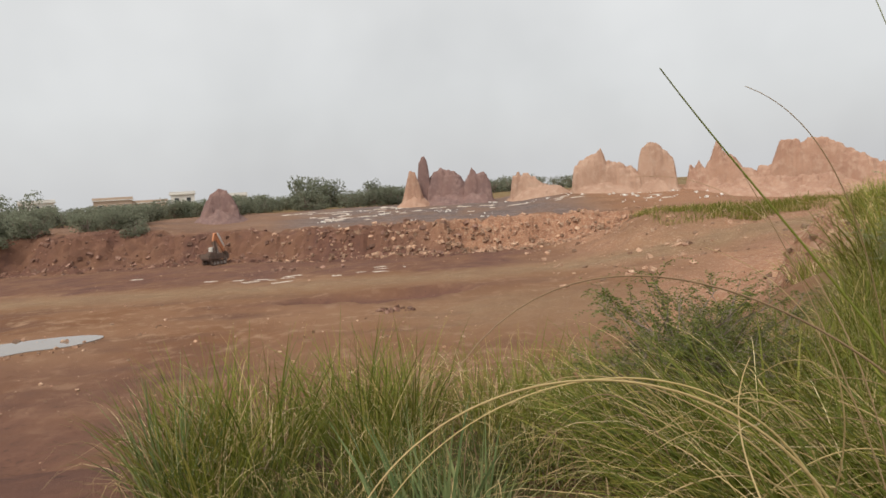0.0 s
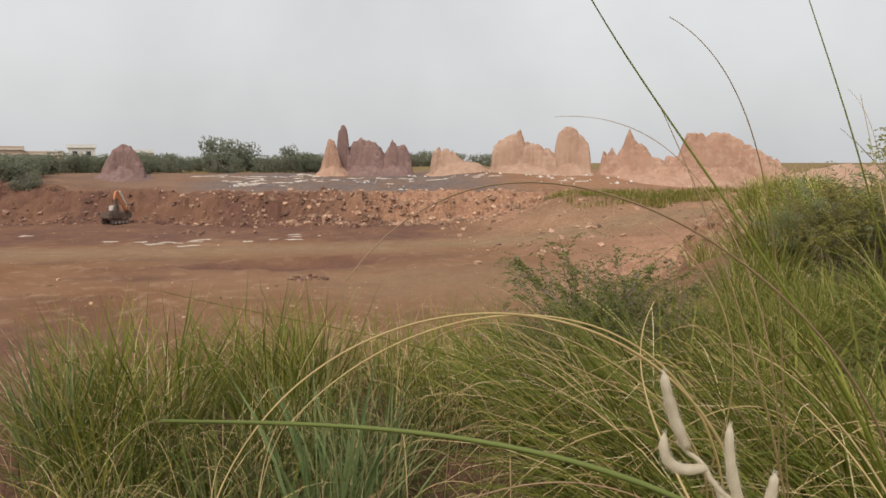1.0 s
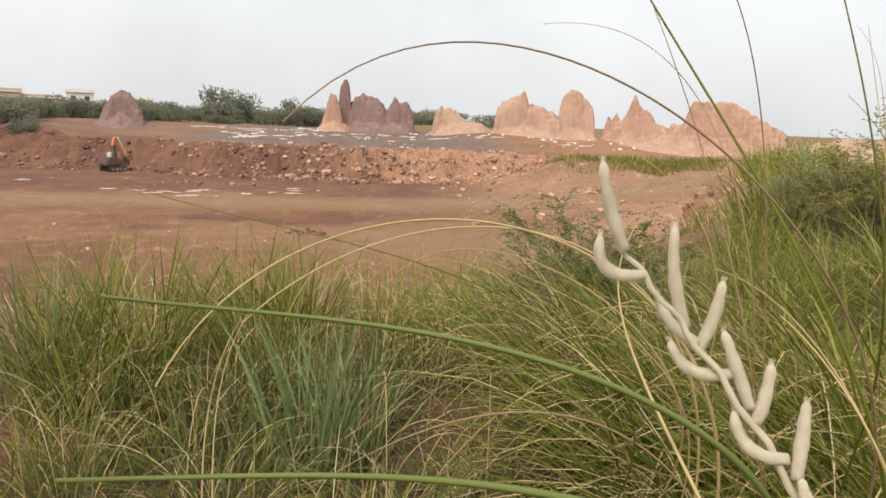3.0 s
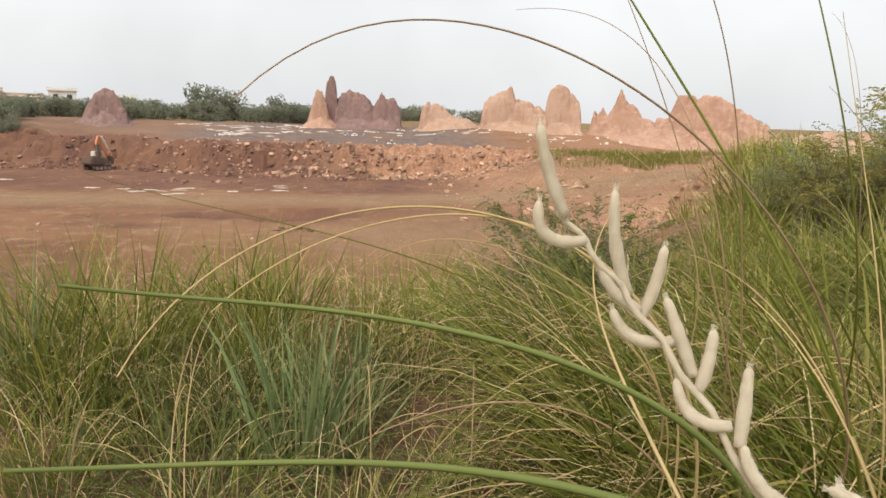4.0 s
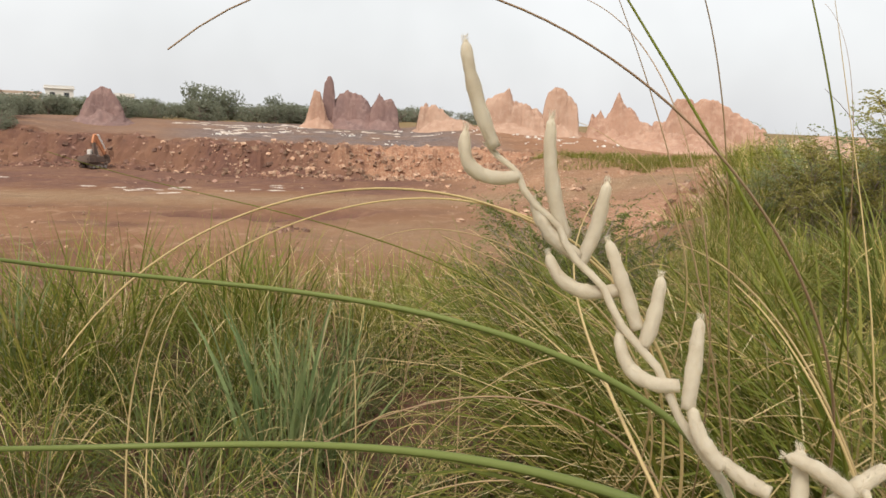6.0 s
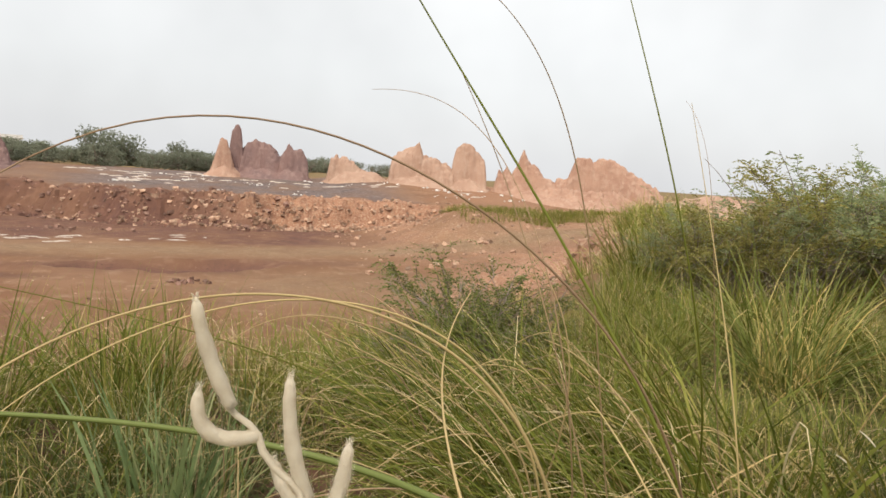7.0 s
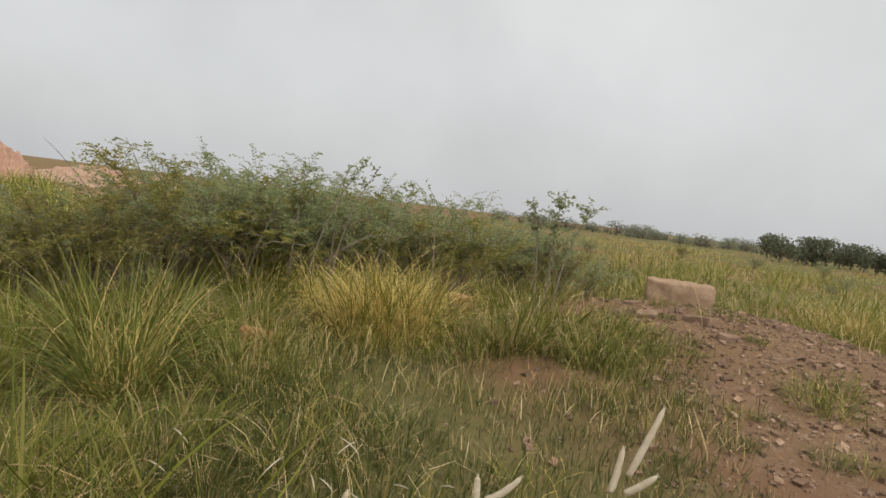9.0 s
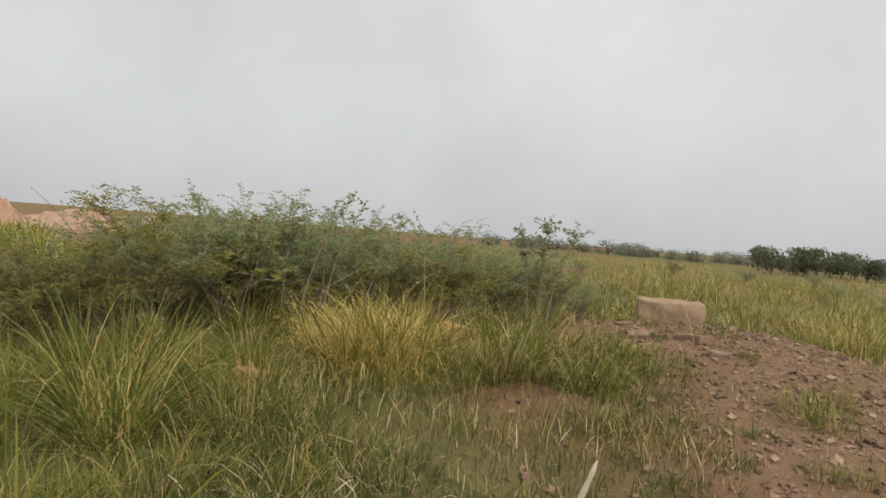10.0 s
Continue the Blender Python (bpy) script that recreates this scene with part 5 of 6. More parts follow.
# ---------------------------------------------------------------- far trees
def tree_meshes(seed, height, spread, clumps, tint):
    rg, wood, fol = random.Random(seed), Soup(), Soup()
    wood.tube([Vector((0, 0, -0.3)), Vector((0.05, 0, height * 0.3)), Vector((0.1, 0.05, height * 0.7))], [0.16, 0.13, 0.05], 0, 6)
    lobes = []
    for i in range(13):
        a, r = rg.uniform(0, 6.28), spread * rg.uniform(0.15, 0.8)
        z = height * rg.uniform(0.15, 0.85)
        tip = Vector((r * math.cos(a), r * math.sin(a), z))
        lobes.append((tip, spread * rg.uniform(0.3, 0.5)))
        wood.tube([Vector((0, 0, height * 0.2)), tip * 0.55 + Vector((0, 0, height * 0.12)), tip], [0.08, 0.06, 0.02], 0, 4)
    for i in range(clumps):
        c, r = rg.choice(lobes)
        d = Vector((rg.gauss(0, 1), rg.gauss(0, 1), rg.gauss(0, 0.8))).normalized()
        p = c + d * r * rg.uniform(0.75, 1.1)
        u = Vector((rg.gauss(0, 1), rg.gauss(0, 1), rg.gauss(0, 0.6))).normalized()
        sd = u.cross(d + Vector((0.1, 0.2, 0.1))).normalized()
        L = rg.uniform(0.24, 0.46)
        fol.kite(p - u * L / 2, p + u * L / 2, sd, L * 0.75, 0)
    return wood.mesh("trunk", [M_BARK]), fol.mesh("crown", [tint])


DARK_TREES = [tree_meshes(520 + i, 4.0, 2.6, 900, M_LEAF_DARK) for i in range(2)]
TREES = [tree_meshes(500 + i, 4.2, 2.6, 950, M_LEAF_HAZED) for i in range(4)]
THIN_TREES = [tree_meshes(540 + i, 4.2, 2.6, 420, M_LEAF_HAZED) for i in range(2)]


def tree(kind, x, y, sx, sz, turn, label, group):
    ob = new("tree")
    ob.location, ob.rotation_euler, ob.scale = (x, y, at_ground(x, y)), (0, 0, turn), (sx, sx, sz)
    tagged(ob, label, "tree", group)
    for nm, me in zip(("trunk", "crown"), kind):
        c = new(nm, me)
        c.parent = ob
    return ob


rng = random.Random(13)
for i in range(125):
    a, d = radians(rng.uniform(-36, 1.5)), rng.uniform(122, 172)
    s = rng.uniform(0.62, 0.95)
    tree(rng.choice(TREES), d * math.sin(a), d * math.cos(a), s * 1.35, s, rng.uniform(0, 6.3), "green thorn tree beyond the quarry, paled for haze", "tree belt beyond the quarry")
for x, y, s in ((-28.5, 148, 1.75), (-25.5, 148, 1.8), (-21.5, 148, 1.6), (-13, 150, 1.35), (-78, 127, 1.6), (-83, 128, 1.5)):
    tree(rng.choice(TREES), x, y, s * 0.8, s, rng.uniform(0, 6.3), "taller dark green tree above the belt", "tree belt beyond the quarry")
for i in range(34):
    a, d = radians(rng.uniform(-36, -22)), rng.uniform(96, 122)
    s = rng.uniform(0.5, 0.8)
    tree(rng.choice(TREES), d * math.sin(a), d * math.cos(a), s * 1.3, s, rng.uniform(0, 6.3), "low green scrub tree on the bench", "scrub on the bench")
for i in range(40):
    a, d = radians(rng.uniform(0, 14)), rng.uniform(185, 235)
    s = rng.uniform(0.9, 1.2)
    tree(rng.choice(THIN_TREES), d * math.sin(a), d * math.cos(a), s * 1.3, s, rng.uniform(0, 6.3), "distant tree on the horizon, greyed for haze", "trees on the horizon")
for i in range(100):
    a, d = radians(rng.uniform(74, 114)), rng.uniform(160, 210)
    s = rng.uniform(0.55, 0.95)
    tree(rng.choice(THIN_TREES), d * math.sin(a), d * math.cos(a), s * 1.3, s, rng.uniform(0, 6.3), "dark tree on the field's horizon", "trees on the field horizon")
for i in range(18):
    a, d = radians(96 + 0.85 * i + rng.uniform(-0.3, 0.3)), rng.uniform(100, 125)
    s = rng.uniform(0.7, 1.05)
    tree(rng.choice(DARK_TREES), d * math.sin(a), d * math.cos(a), s * 0.95, s, rng.uniform(0, 6.3), "rounded dark green tree across the field", "trees across the field")


# ---------------------------------------------------------------- stones on the plateau
def rough_block(name, size, at, turn, material, label, category, seed, cuts=6, chip=0.03):
    """A rough-hewn block with chipped edges."""
    bm = bmesh.new()
    bmesh.ops.create_cube(bm, size=1.0)
    bmesh.ops.scale(bm, vec=size, verts=bm.verts)
    bmesh.ops.subdivide_edges(bm, edges=bm.edges[:], cuts=cuts * 2, use_grid_fill=True)
    r = min(size) * 0.13
    for v in bm.verts:
        inner = Vector([max(-s / 2 + r, min(s / 2 - r, c)) for s, c in zip(size, v.co)])
        if (v.co - inner).length > 1e-6:
            v.co = inner + (v.co - inner).normalized() * r
        p = v.co * 5 + Vector((seed, seed * 2, 0))
        v.co += Vector((noise.noise(p), noise.noise(p + Vector((9, 0, 0))), noise.noise(p + Vector((0, 9, 0))))) * chip
    me = bpy.data.meshes.new(name)
    bm.to_mesh(me)
    bm.free()
    me.materials.append(material)
    ob = new(name, me)
    ob.location = (at[0], at[1], at_ground(*at[:2]) + size[2] * 0.5 - 0.05 + (at[2] if len(at) > 2 else 0))
    ob.rotation_euler = (radians(turn[0]), radians(turn[1]), radians(turn[2]))
    return tagged(ob, label, category)


rough_block("stone_block", (0.6, 1.04, 0.42), (11.8, -0.1, 0.01), (0, 0, 4), M_BLOCK, "weathered tan sandstone block on the gravel mound", "stone block", 3)
rough_block("clay_clod", (0.3, 0.36, 0.24), (6.1, 3.95, -0.03), (5, 8, 30), M_CLOD, "orange clay lump among grass", "rock", 5, 4)
rough_block("clay_clod", (0.22, 0.24, 0.16), (5.75, 4.25, -0.05), (5, 8, 70), M_CLOD, "small orange clay lump in grass", "rock", 6, 4)
rough_block("clay_clod", (0.3, 0.42, 0.24), (9.6, 2.9, 0.1), (5, 8, 10), M_CLOD, "orange clay lump below a bush", "rock", 7, 4)
for i, (x, y, l, w, h, tz) in enumerate([(10.2, 0.7, 0.20, 0.42, 0.12, 10), (9.9, -0.45, 0.4, 0.3, 0.13, 50), (10.0, 0.3, 0.26, 0.3, 0.12, 20), (9.3, -0.75, 0.22, 0.32, 0.1, 80), (10.4, -1.5, 0.2, 0.26, 0.1, 5), (8.8, -1.3, 0.16, 0.24, 0.08, 33), (10.9, 0.55, 0.2, 0.28, 0.1, 60), (9.1, 0.1, 0.15, 0.2, 0.09, 15)]):
    rough_block("flat_stone", (l, w, h), (x, y), (6 * math.sin(i * 2.1), 9 * math.cos(i * 1.3), tz), M_GRAVEL, "flat brown stone on the gravel mound", "stone", 10 + i, 3, 0.025)
rng = random.Random(44)
peb = []
while len(peb) < 7500:
    x, y = rng.uniform(4.6, 14), rng.gauss(-1.2, 1.7)
    w = 1.25 * math.exp(-1.6 * ((x - 8.2) ** 2 + (y + 1.6) ** 2) / 3.4 ** 2) + 1.1 * math.exp(-1.6 * ((x - 11.5) ** 2 + (y + 0.6) ** 2) / 2.6 ** 2)
    if rng.random() < w:
        peb.append((x, y, 0.006 + 0.020 * rng.random() ** 2 if rng.random() < 0.95 else rng.uniform(0.028, 0.05)))
rock_field("gravel", peb, M_GRAVEL, "loose angular brown gravel on bare earth", "gravel", 45)


# ---------------------------------------------------------------- long stalks close by
def bezier(ctrl, n):
    out = []
    for i in range(n + 1):
        t = i / n
        p = [Vector(c) for c in ctrl]
        while len(p) > 1:
            p = [a.lerp(b, t) for a, b in zip(p, p[1:])]
        out.append(p[0])
    return out


def stalk(*args):
    """One long blade or stalk: control points from its root to its tip, radius, material, label."""
    *ctrl, r, material, label = args
    s, n = Soup(), 90 if len(ctrl) > 5 else 36
    pts = bezier(ctrl, n)
    pts[0].z = at_ground(pts[0].x, pts[0].y) - 0.03
    if material is M_BLADE:
        girth = [r * (0.3 + 0.8 * float(smooth((i / n - 0.35) / 0.3))) * (1.05 - 0.6 * (i / n) ** 3) for i in range(n + 1)]
    else:
        girth = [max(0.0004, r * (1.3 - 1.05 * (i / n) ** 1.5)) for i in range(n + 1)]
    s.tube(pts, girth, 0, 5)
    tagged(new("grass_stalk", s.mesh("grass_stalk", [material], True)), label, "grass stalk", "long grass stalks at the edge")


stalk((1.15, 1.15, 0.00), (0.82, 1.28, 0.51), (0.67, 0.87, 0.79), (1.08, 0.33, 1.24), (0.20, 0.84, 2.01), (-0.11, 0.50, 1.65), 0.0024, M_STALK, "long arching brown grass stalk")
stalk((1.35, 1.25, 0.00), (1.28, 1.60, 0.44), (0.89, 0.75, 0.85), (0.67, 0.28, 1.19), (0.59, 1.05, 1.63), (0.25, 0.89, 2.00), 0.004, M_GRASS, "tall straight green grass stalk")
stalk((1.10, 1.30, 0.00), (1.05, 1.41, 0.42), (0.87, 1.17, 0.78), (0.57, 0.62, 1.03), (0.61, 0.98, 1.51), (0.37, 0.89, 1.84), 0.0022, M_STALK, "thin brown grass stalk")
stalk((1.30, 1.55, 0.00), (1.16, 1.44, 0.48), (0.99, 1.32, 0.89), (0.73, 1.11, 1.04), (0.77, 0.99, 1.84), (0.36, 0.85, 1.96), 0.0022, M_STALK, "drooping reddish grass stalk")
stalk((1.55, 1.55, 0.00), (1.51, 1.71, 0.46), (1.27, 1.44, 0.90), (0.70, 0.48, 1.28), (0.75, 0.90, 1.68), (0.67, 1.04, 2.17), 0.0026, M_GRASS, "tall straight grass stalk")
stalk((1.00, 1.30, 0.00), (1.05, 1.58, 0.41), (0.82, 1.33, 0.81), (0.26, 0.19, 1.27), (0.62, 0.80, 1.85), (0.30, 1.18, 1.84), 0.0016, M_STALK, "fine drooping grass stalk")
stalk((1.50, 1.35, 0.00), (1.64, 1.62, 0.37), (1.10, 0.90, 0.82), (1.19, 1.13, 1.14), (1.30, 1.41, 1.53), (1.17, 1.41, 1.92), 0.0026, M_GRASS_DRY, "pale straw grass stalk")
stalk((1.70, 1.60, 0.00), (1.74, 1.64, 0.47), (1.59, 1.58, 0.86), (1.21, 1.39, 1.05), (1.29, 1.29, 1.74), (1.33, 1.64, 1.96), 0.0016, M_STALK, "thin bent grass tip")
stalk((0.95, 1.00, 0.00), (1.05, 1.47, 0.08), (0.52, 0.66, 0.91), (0.24, -0.18, 1.38), (0.25, 0.94, 1.24), (0.49, 1.11, 1.48), 0.0036, M_GRASS_DRY, "curled straw grass blade")
stalk((1.30, 0.95, 0.00), (1.32, 1.16, 0.33), (1.11, 1.01, 0.67), (0.62, 0.35, 0.85), (0.80, 0.75, 1.38), (0.61, 1.03, 1.41), 0.0038, M_GRASS_DRY, "bent straw grass blade")
stalk((1.10, 0.70, 0.00), (1.01, 0.74, 0.29), (0.91, 0.75, 0.59), (0.76, 0.60, 0.88), (0.47, 0.34, 1.36), (0.51, 0.71, 1.42), 0.003, M_GRASS_DRY, "hooked straw grass blade")
stalk((0.95, 1.15, 0.00), (0.65, 1.52, 0.10), (0.60, 0.67, 0.87), (0.71, 0.04, 1.65), (0.09, 0.97, 1.31), (-0.33, 0.71, 1.45), 0.0046, M_BLADE, "long green grass blade hanging over")
stalk((0.85, 0.75, 0.00), (0.73, 1.21, -0.08), (0.43, 0.46, 0.81), (0.43, -0.53, 1.98), (0.22, 0.75, 1.19), (-0.29, 0.48, 1.36), 0.0042, M_BLADE, "long green grass blade close by")
stalk((1.00, 1.30, 0.00), (0.61, 1.51, 0.39), (0.80, 0.77, 0.75), (0.92, 0.95, 1.77), (-0.17, 1.18, 1.61), (-0.27, 0.69, 1.35), 0.0036, M_GRASS_DRY, "arched straw grass stalk")
stalk((1.10, 1.45, 0.00), (0.70, 1.56, 0.29), (0.78, 1.13, 0.69), (0.92, 0.92, 1.70), (0.07, 1.21, 1.58), (-0.20, 0.86, 1.37), 0.003, M_GRASS_DRY, "arched straw grass stalk")
stalk((0.90, 1.70, 0.00), (0.55, 2.03, 0.17), (0.59, 1.10, 0.88), (0.70, 0.43, 1.56), (0.03, 1.21, 1.36), (-0.41, 1.05, 1.54), 0.002, M_GRASS, "fine green grass blade reaching out")
stalk((1.15, 1.90, 0.00), (1.06, 2.05, 0.33), (1.01, 1.92, 0.68), (1.08, 1.32, 1.09), (1.03, 1.63, 1.50), (0.71, 1.80, 1.62), 0.003, M_GRASS_DRY, "pale dry grass blade")
stalk((-0.40, 1.00, 0.00), (-0.48, 1.13, 0.28), (-0.40, 1.00, 0.57), (-0.05, 0.51, 0.82), (-0.36, 0.83, 1.12), (-0.20, 0.85, 1.38), 0.0026, M_GRASS_DRY, "upright straw grass stalk")
stalk((-0.42, 1.15, 0.00), (-0.51, 1.32, 0.27), (-0.37, 1.09, 0.56), (-0.06, 0.57, 0.84), (-0.39, 1.00, 1.09), (-0.21, 1.05, 1.34), 0.0022, M_GRASS_DRY, "upright straw grass stalk")
stalk((1.00, 1.70, 0.00), (0.77, 2.04, 0.24), (0.83, 1.21, 0.87), (0.96, 0.95, 1.08), (0.39, 1.60, 1.54), (0.06, 1.45, 1.30), 0.003, M_GRASS_DRY, "arched pale grass blade")
stalk((0.90, 1.40, 0.00), (0.71, 1.54, 0.18), (0.65, 1.41, 0.54), (0.81, 0.78, 1.23), (0.53, 1.08, 1.27), (0.22, 1.20, 1.39), 0.0024, M_GRASS_DRY, "pale dry grass blade")


def arc(x, y, az, reach, top, fall, r, material, label):
    """A blade that rises from its root and arches over towards az."""
    z = at_ground(x, y)
    hx, hy = math.sin(az), math.cos(az)
    stalk((x, y, z), (x + hx * reach * 0.04, y + hy * reach * 0.04, z + top * 0.8), (x + hx * reach * 0.35, y + hy * reach * 0.35, z + top * 1.45), (x + hx * reach * 0.75, y + hy * reach * 0.75, z + top * 1.15), (x + hx * reach, y + hy * reach, z + top * fall), r, material, label)


rng = random.Random(29)
for i in range(48):
    x, y = rng.uniform(0.8, 2.2), rng.uniform(1.3, 2.9)
    arc(x, y, 4.75 + rng.gauss(0, 0.35), rng.uniform(0.5, 1.3), rng.uniform(0.6, 0.9), rng.uniform(0.35, 1.0), rng.uniform(0.0018, 0.0032), rng.choice((M_GRASS_DRY, M_GRASS_DRY, M_STALK, M_GRASS, M_GRASS)), "long grass blade arching over the tussocks")
for i in range(16):
    x, y = rng.uniform(-0.9, 0.5), rng.uniform(1.9, 2.9)
    arc(x, y, rng.uniform(0, 6.28), rng.uniform(0.25, 0.7), rng.uniform(0.4, 0.75), rng.uniform(0.3, 1.0), rng.uniform(0.0014, 0.0024), rng.choice((M_GRASS_DRY, M_GRASS_DRY, M_STALK, M_GRASS)), "bent straw blade over low grass")


# dry weed stems on the mound
rng = random.Random(23)
for x, y, h in ((9.6, -0.45, 0.75), (9.0, 0.45, 0.6), (8.2, 0.7, 0.65), (10.3, -1.1, 0.4), (8.5, 0.2, 0.5), (7.9, -0.35, 0.35), (12.2, -2.4, 0.8), (12.9, -3.0, 0.75), (9.3, -2.2, 0.6), (7.2, 0.9, 0.6)):
    z = at_ground(x, y)
    dx, dy = rng.uniform(-0.3, 0.3), rng.uniform(-0.35, 0.35)
    stalk((x, y, z), (x + dx * 0.2, y + dy * 0.2, z + h * 0.5), (x + dx, y + dy, z + h), 0.0035, M_GRASS_DRY, "dry straw weed stem on the gravel mound")


# ---------------------------------------------------------------- woolly-flowered shrub
def woolly_skin(name, parent, pts, radii, seed, hairs):
    """A soft limb along the points, with an uneven woolly skin and standing wool."""
    rg, k, n = random.Random(seed), 10, len(pts) - 1
    bm = bmesh.new()
    rings = []

    def axis(i):
        return (pts[min(i + 1, n)] - pts[max(i - 1, 0)]).normalized()

    for i, (p, rr) in enumerate(zip(pts, radii)):
        d = axis(i)
        u = d.cross(Vector((0.2, 0.9, 0.3))).normalized()
        w = d.cross(u)
        knob = 1 + 0.05 * math.sin(i * 1.3 + seed)
        rings.append([bm.verts.new(p + (u * math.cos(6.2832 * j / k) + w * math.sin(6.2832 * j / k)) * max(0.0003, rr * knob) * rg.uniform(0.9, 1.08)) for j in range(k)])
    for a, b in zip(rings, rings[1:]):
        for j in range(k):
            bm.faces.new((a[j], a[(j + 1) % k], b[(j + 1) % k], b[j]))
    bm.faces.new(rings[-1])
    bm.faces.new(rings[0][::-1])
    for i in range(hairs):
        f = rg.uniform(0.0, n - 0.001)
        j = int(f)
        p, d, rr = pts[j].lerp(pts[j + 1], f - j), axis(j), radii[j]
        o = Vector((rg.gauss(0, 1), rg.gauss(0, 1), rg.gauss(0, 1)))
        o = (o - d * o.dot(d)).normalized()
        if f > n * 0.93:
            o = (o + d).normalized()
        a = p + o * rr * 0.75
        e = p + o * (rr + 0.0003 + (0.0022 if f < n * 0.85 else 0.0007) * rg.random() ** 1.6) + d * rg.uniform(-0.0004, 0.0012)
        sd = o.cross(d).normalized() * 0.00011
        bm.faces.new([bm.verts.new(a - sd), bm.verts.new(a + sd), bm.verts.new(e)])
    return part(name, bm, M_WOOL, parent, smooth=True)


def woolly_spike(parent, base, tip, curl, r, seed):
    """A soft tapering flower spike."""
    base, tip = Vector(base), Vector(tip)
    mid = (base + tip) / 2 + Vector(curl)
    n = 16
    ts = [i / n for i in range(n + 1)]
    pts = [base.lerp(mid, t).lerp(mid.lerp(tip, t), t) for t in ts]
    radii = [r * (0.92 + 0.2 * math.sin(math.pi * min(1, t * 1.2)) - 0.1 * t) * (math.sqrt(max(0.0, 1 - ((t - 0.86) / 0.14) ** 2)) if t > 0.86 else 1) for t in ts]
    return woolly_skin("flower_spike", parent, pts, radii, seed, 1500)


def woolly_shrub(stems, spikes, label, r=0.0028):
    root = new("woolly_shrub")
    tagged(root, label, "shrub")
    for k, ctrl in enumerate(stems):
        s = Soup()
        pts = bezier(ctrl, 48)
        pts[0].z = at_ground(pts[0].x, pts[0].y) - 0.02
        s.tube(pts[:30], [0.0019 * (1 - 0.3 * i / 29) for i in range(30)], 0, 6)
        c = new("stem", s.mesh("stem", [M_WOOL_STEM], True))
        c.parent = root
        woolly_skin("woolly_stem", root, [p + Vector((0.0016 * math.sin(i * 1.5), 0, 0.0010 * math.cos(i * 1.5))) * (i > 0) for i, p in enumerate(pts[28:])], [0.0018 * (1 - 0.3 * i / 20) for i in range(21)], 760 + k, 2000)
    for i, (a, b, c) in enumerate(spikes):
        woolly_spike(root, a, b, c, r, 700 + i)


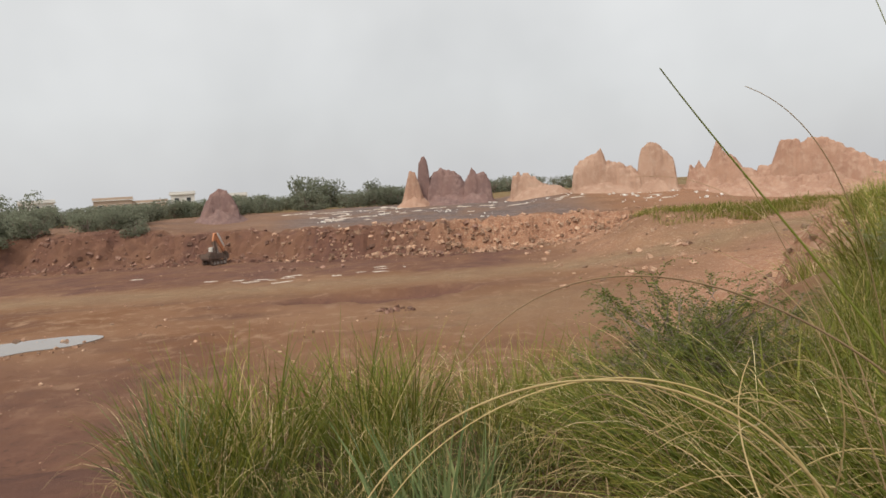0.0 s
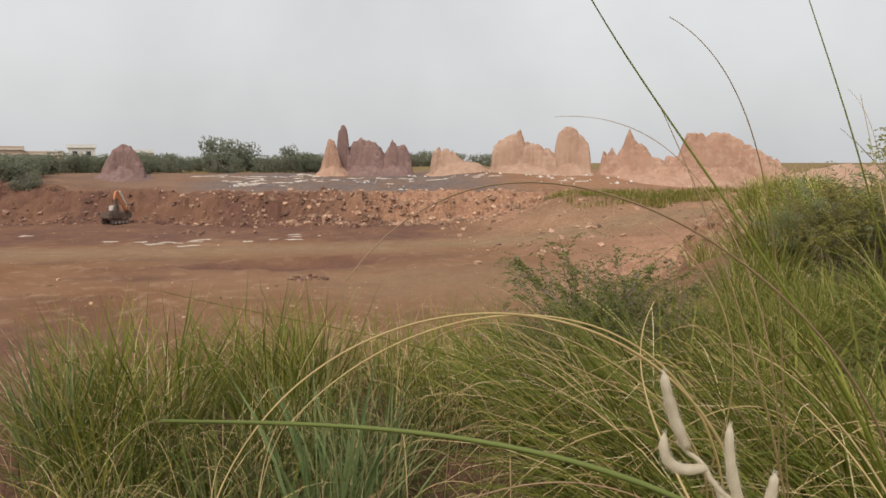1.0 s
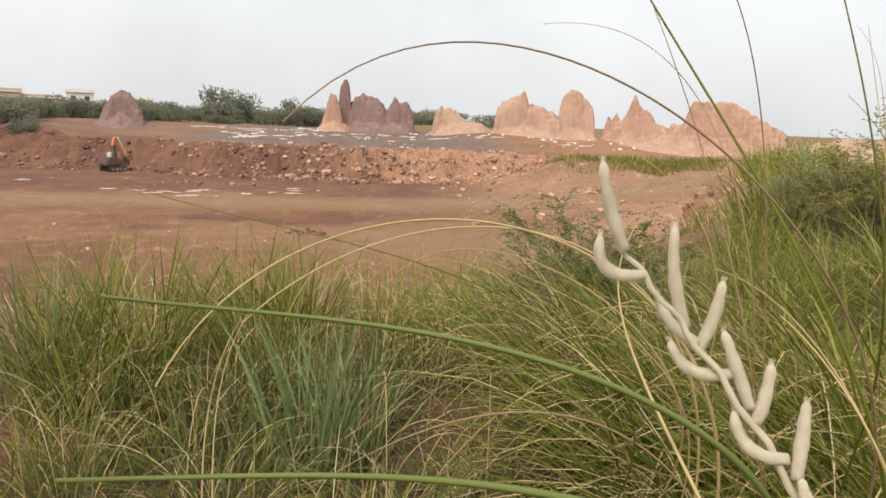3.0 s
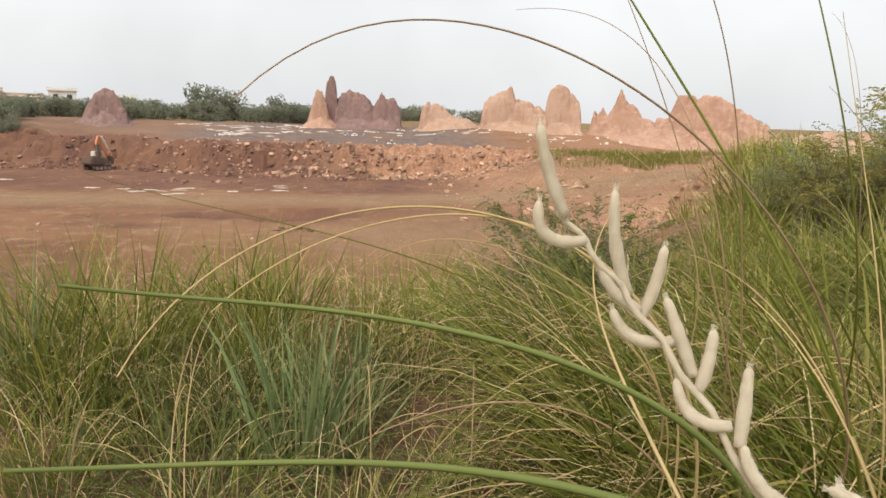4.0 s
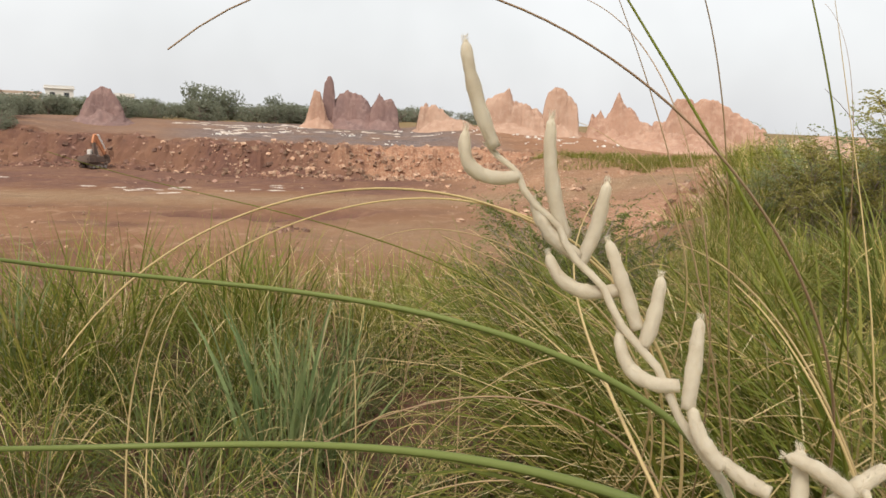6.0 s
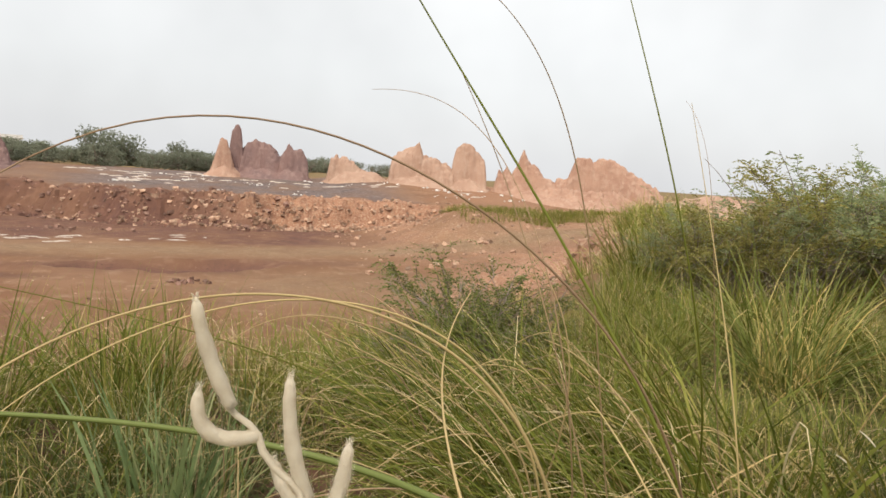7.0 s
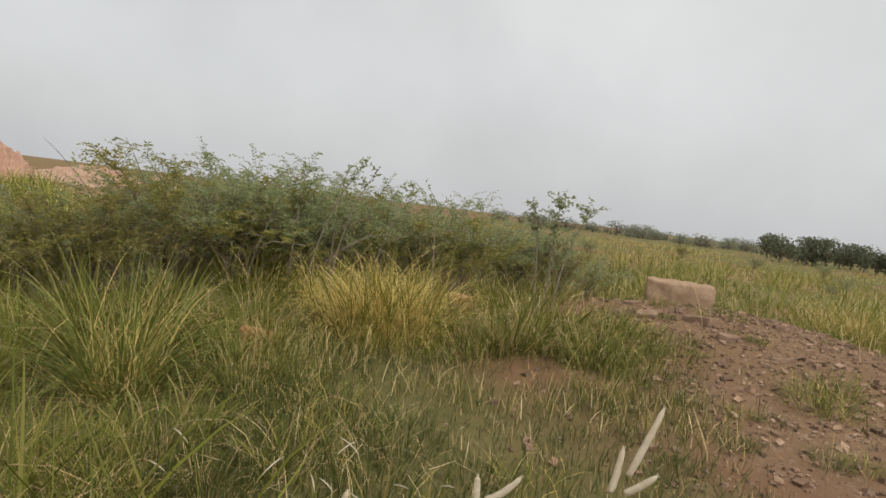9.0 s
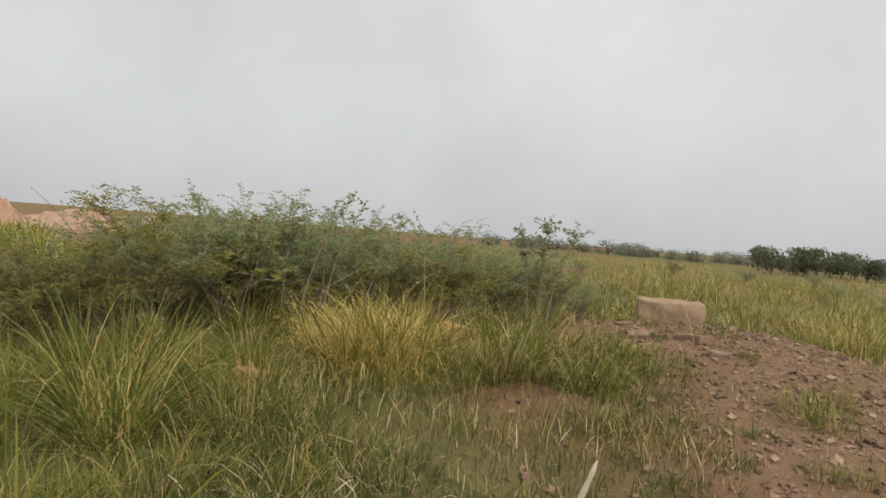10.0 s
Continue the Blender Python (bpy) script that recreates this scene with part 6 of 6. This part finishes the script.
# stem and spike ends laid out from the camera's view at an assumed distance
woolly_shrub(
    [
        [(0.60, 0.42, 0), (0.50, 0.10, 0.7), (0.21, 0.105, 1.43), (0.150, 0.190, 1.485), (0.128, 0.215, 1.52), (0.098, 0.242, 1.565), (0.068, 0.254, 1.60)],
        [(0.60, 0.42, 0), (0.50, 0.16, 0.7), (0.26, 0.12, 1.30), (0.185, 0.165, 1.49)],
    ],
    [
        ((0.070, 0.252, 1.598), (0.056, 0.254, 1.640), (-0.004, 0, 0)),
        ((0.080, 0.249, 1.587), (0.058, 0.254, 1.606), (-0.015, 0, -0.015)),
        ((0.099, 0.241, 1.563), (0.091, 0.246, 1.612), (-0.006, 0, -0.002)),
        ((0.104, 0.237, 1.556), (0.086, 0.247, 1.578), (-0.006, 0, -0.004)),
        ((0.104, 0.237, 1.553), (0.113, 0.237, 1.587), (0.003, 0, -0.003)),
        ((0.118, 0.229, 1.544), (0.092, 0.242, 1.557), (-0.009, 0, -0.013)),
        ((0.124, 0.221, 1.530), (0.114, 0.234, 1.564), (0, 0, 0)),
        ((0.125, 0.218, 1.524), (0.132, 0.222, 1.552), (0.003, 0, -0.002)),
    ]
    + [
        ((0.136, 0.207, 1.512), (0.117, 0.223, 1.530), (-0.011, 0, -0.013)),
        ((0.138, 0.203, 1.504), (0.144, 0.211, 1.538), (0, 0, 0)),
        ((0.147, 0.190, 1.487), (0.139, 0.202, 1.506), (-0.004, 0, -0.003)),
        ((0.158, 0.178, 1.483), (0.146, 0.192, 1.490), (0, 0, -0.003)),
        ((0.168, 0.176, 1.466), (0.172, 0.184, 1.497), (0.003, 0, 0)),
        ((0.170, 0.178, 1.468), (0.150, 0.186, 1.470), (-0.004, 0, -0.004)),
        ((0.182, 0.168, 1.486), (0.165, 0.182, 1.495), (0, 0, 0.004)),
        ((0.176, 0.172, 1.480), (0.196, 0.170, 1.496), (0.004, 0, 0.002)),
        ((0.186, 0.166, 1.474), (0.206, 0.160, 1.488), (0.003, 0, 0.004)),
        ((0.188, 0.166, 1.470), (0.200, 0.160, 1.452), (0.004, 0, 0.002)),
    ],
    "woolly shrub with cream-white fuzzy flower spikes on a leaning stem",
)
woolly_shrub(
    [
        [(1.25, 0.04, 0), (1.08, -0.04, 0.9), (1.001, -0.061, 1.709)],
        [(1.25, 0.04, 0), (1.08, 0.09, 0.9), (0.975, 0.041, 1.685)],
    ],
    [
        ((1.010, -0.070, 1.731), (1.028, -0.090, 1.788), (0, 0, -0.003)),
        ((1.004, -0.058, 1.716), (1.017, -0.063, 1.751), (0, 0, -0.007)),
        ((1.005, -0.069, 1.718), (1.012, -0.092, 1.736), (0, 0, -0.003)),
        ((0.977, 0.046, 1.691), (0.984, 0.049, 1.708), (0, 0, -0.003)),
        ((0.979, 0.039, 1.692), (0.994, 0.014, 1.713), (0, 0, -0.007)),
        ((0.928, 0.148, 1.671), (0.937, 0.146, 1.686), (0, 0, -0.003)),
    ],
    "low woolly shrub with pale fuzzy flower spikes",
)


# ---------------------------------------------------------------- pale seed heads in the low grass
def seed_head(x, y, height, az, lean):
    s = Soup()
    pts = blade_points((0, 0, -0.02), az, lean, 1.2, height, 12)
    s.tube(pts, [0.0012] * 13, 0, 4)
    s.tube(pts[8:], [0.001, 0.004, 0.005, 0.004, 0.001], 1, 5)
    ob = new("grass_seed_head", s.mesh("grass_seed_head", [M_GRASS, M_WOOL], True))
    ob.location = (x, y, at_ground(x, y))
    tagged(ob, "pale drooping seed head on a thin stem", "grass", "seed heads in the low grass")


rng = random.Random(17)
for i in range(16):
    a, d = radians(rng.uniform(54, 74)), rng.uniform(2.9, 4.4)
    seed_head(d * math.sin(a), d * math.cos(a), rng.uniform(0.35, 0.55), rng.uniform(0, 6.28), rng.uniform(0.1, 0.5))
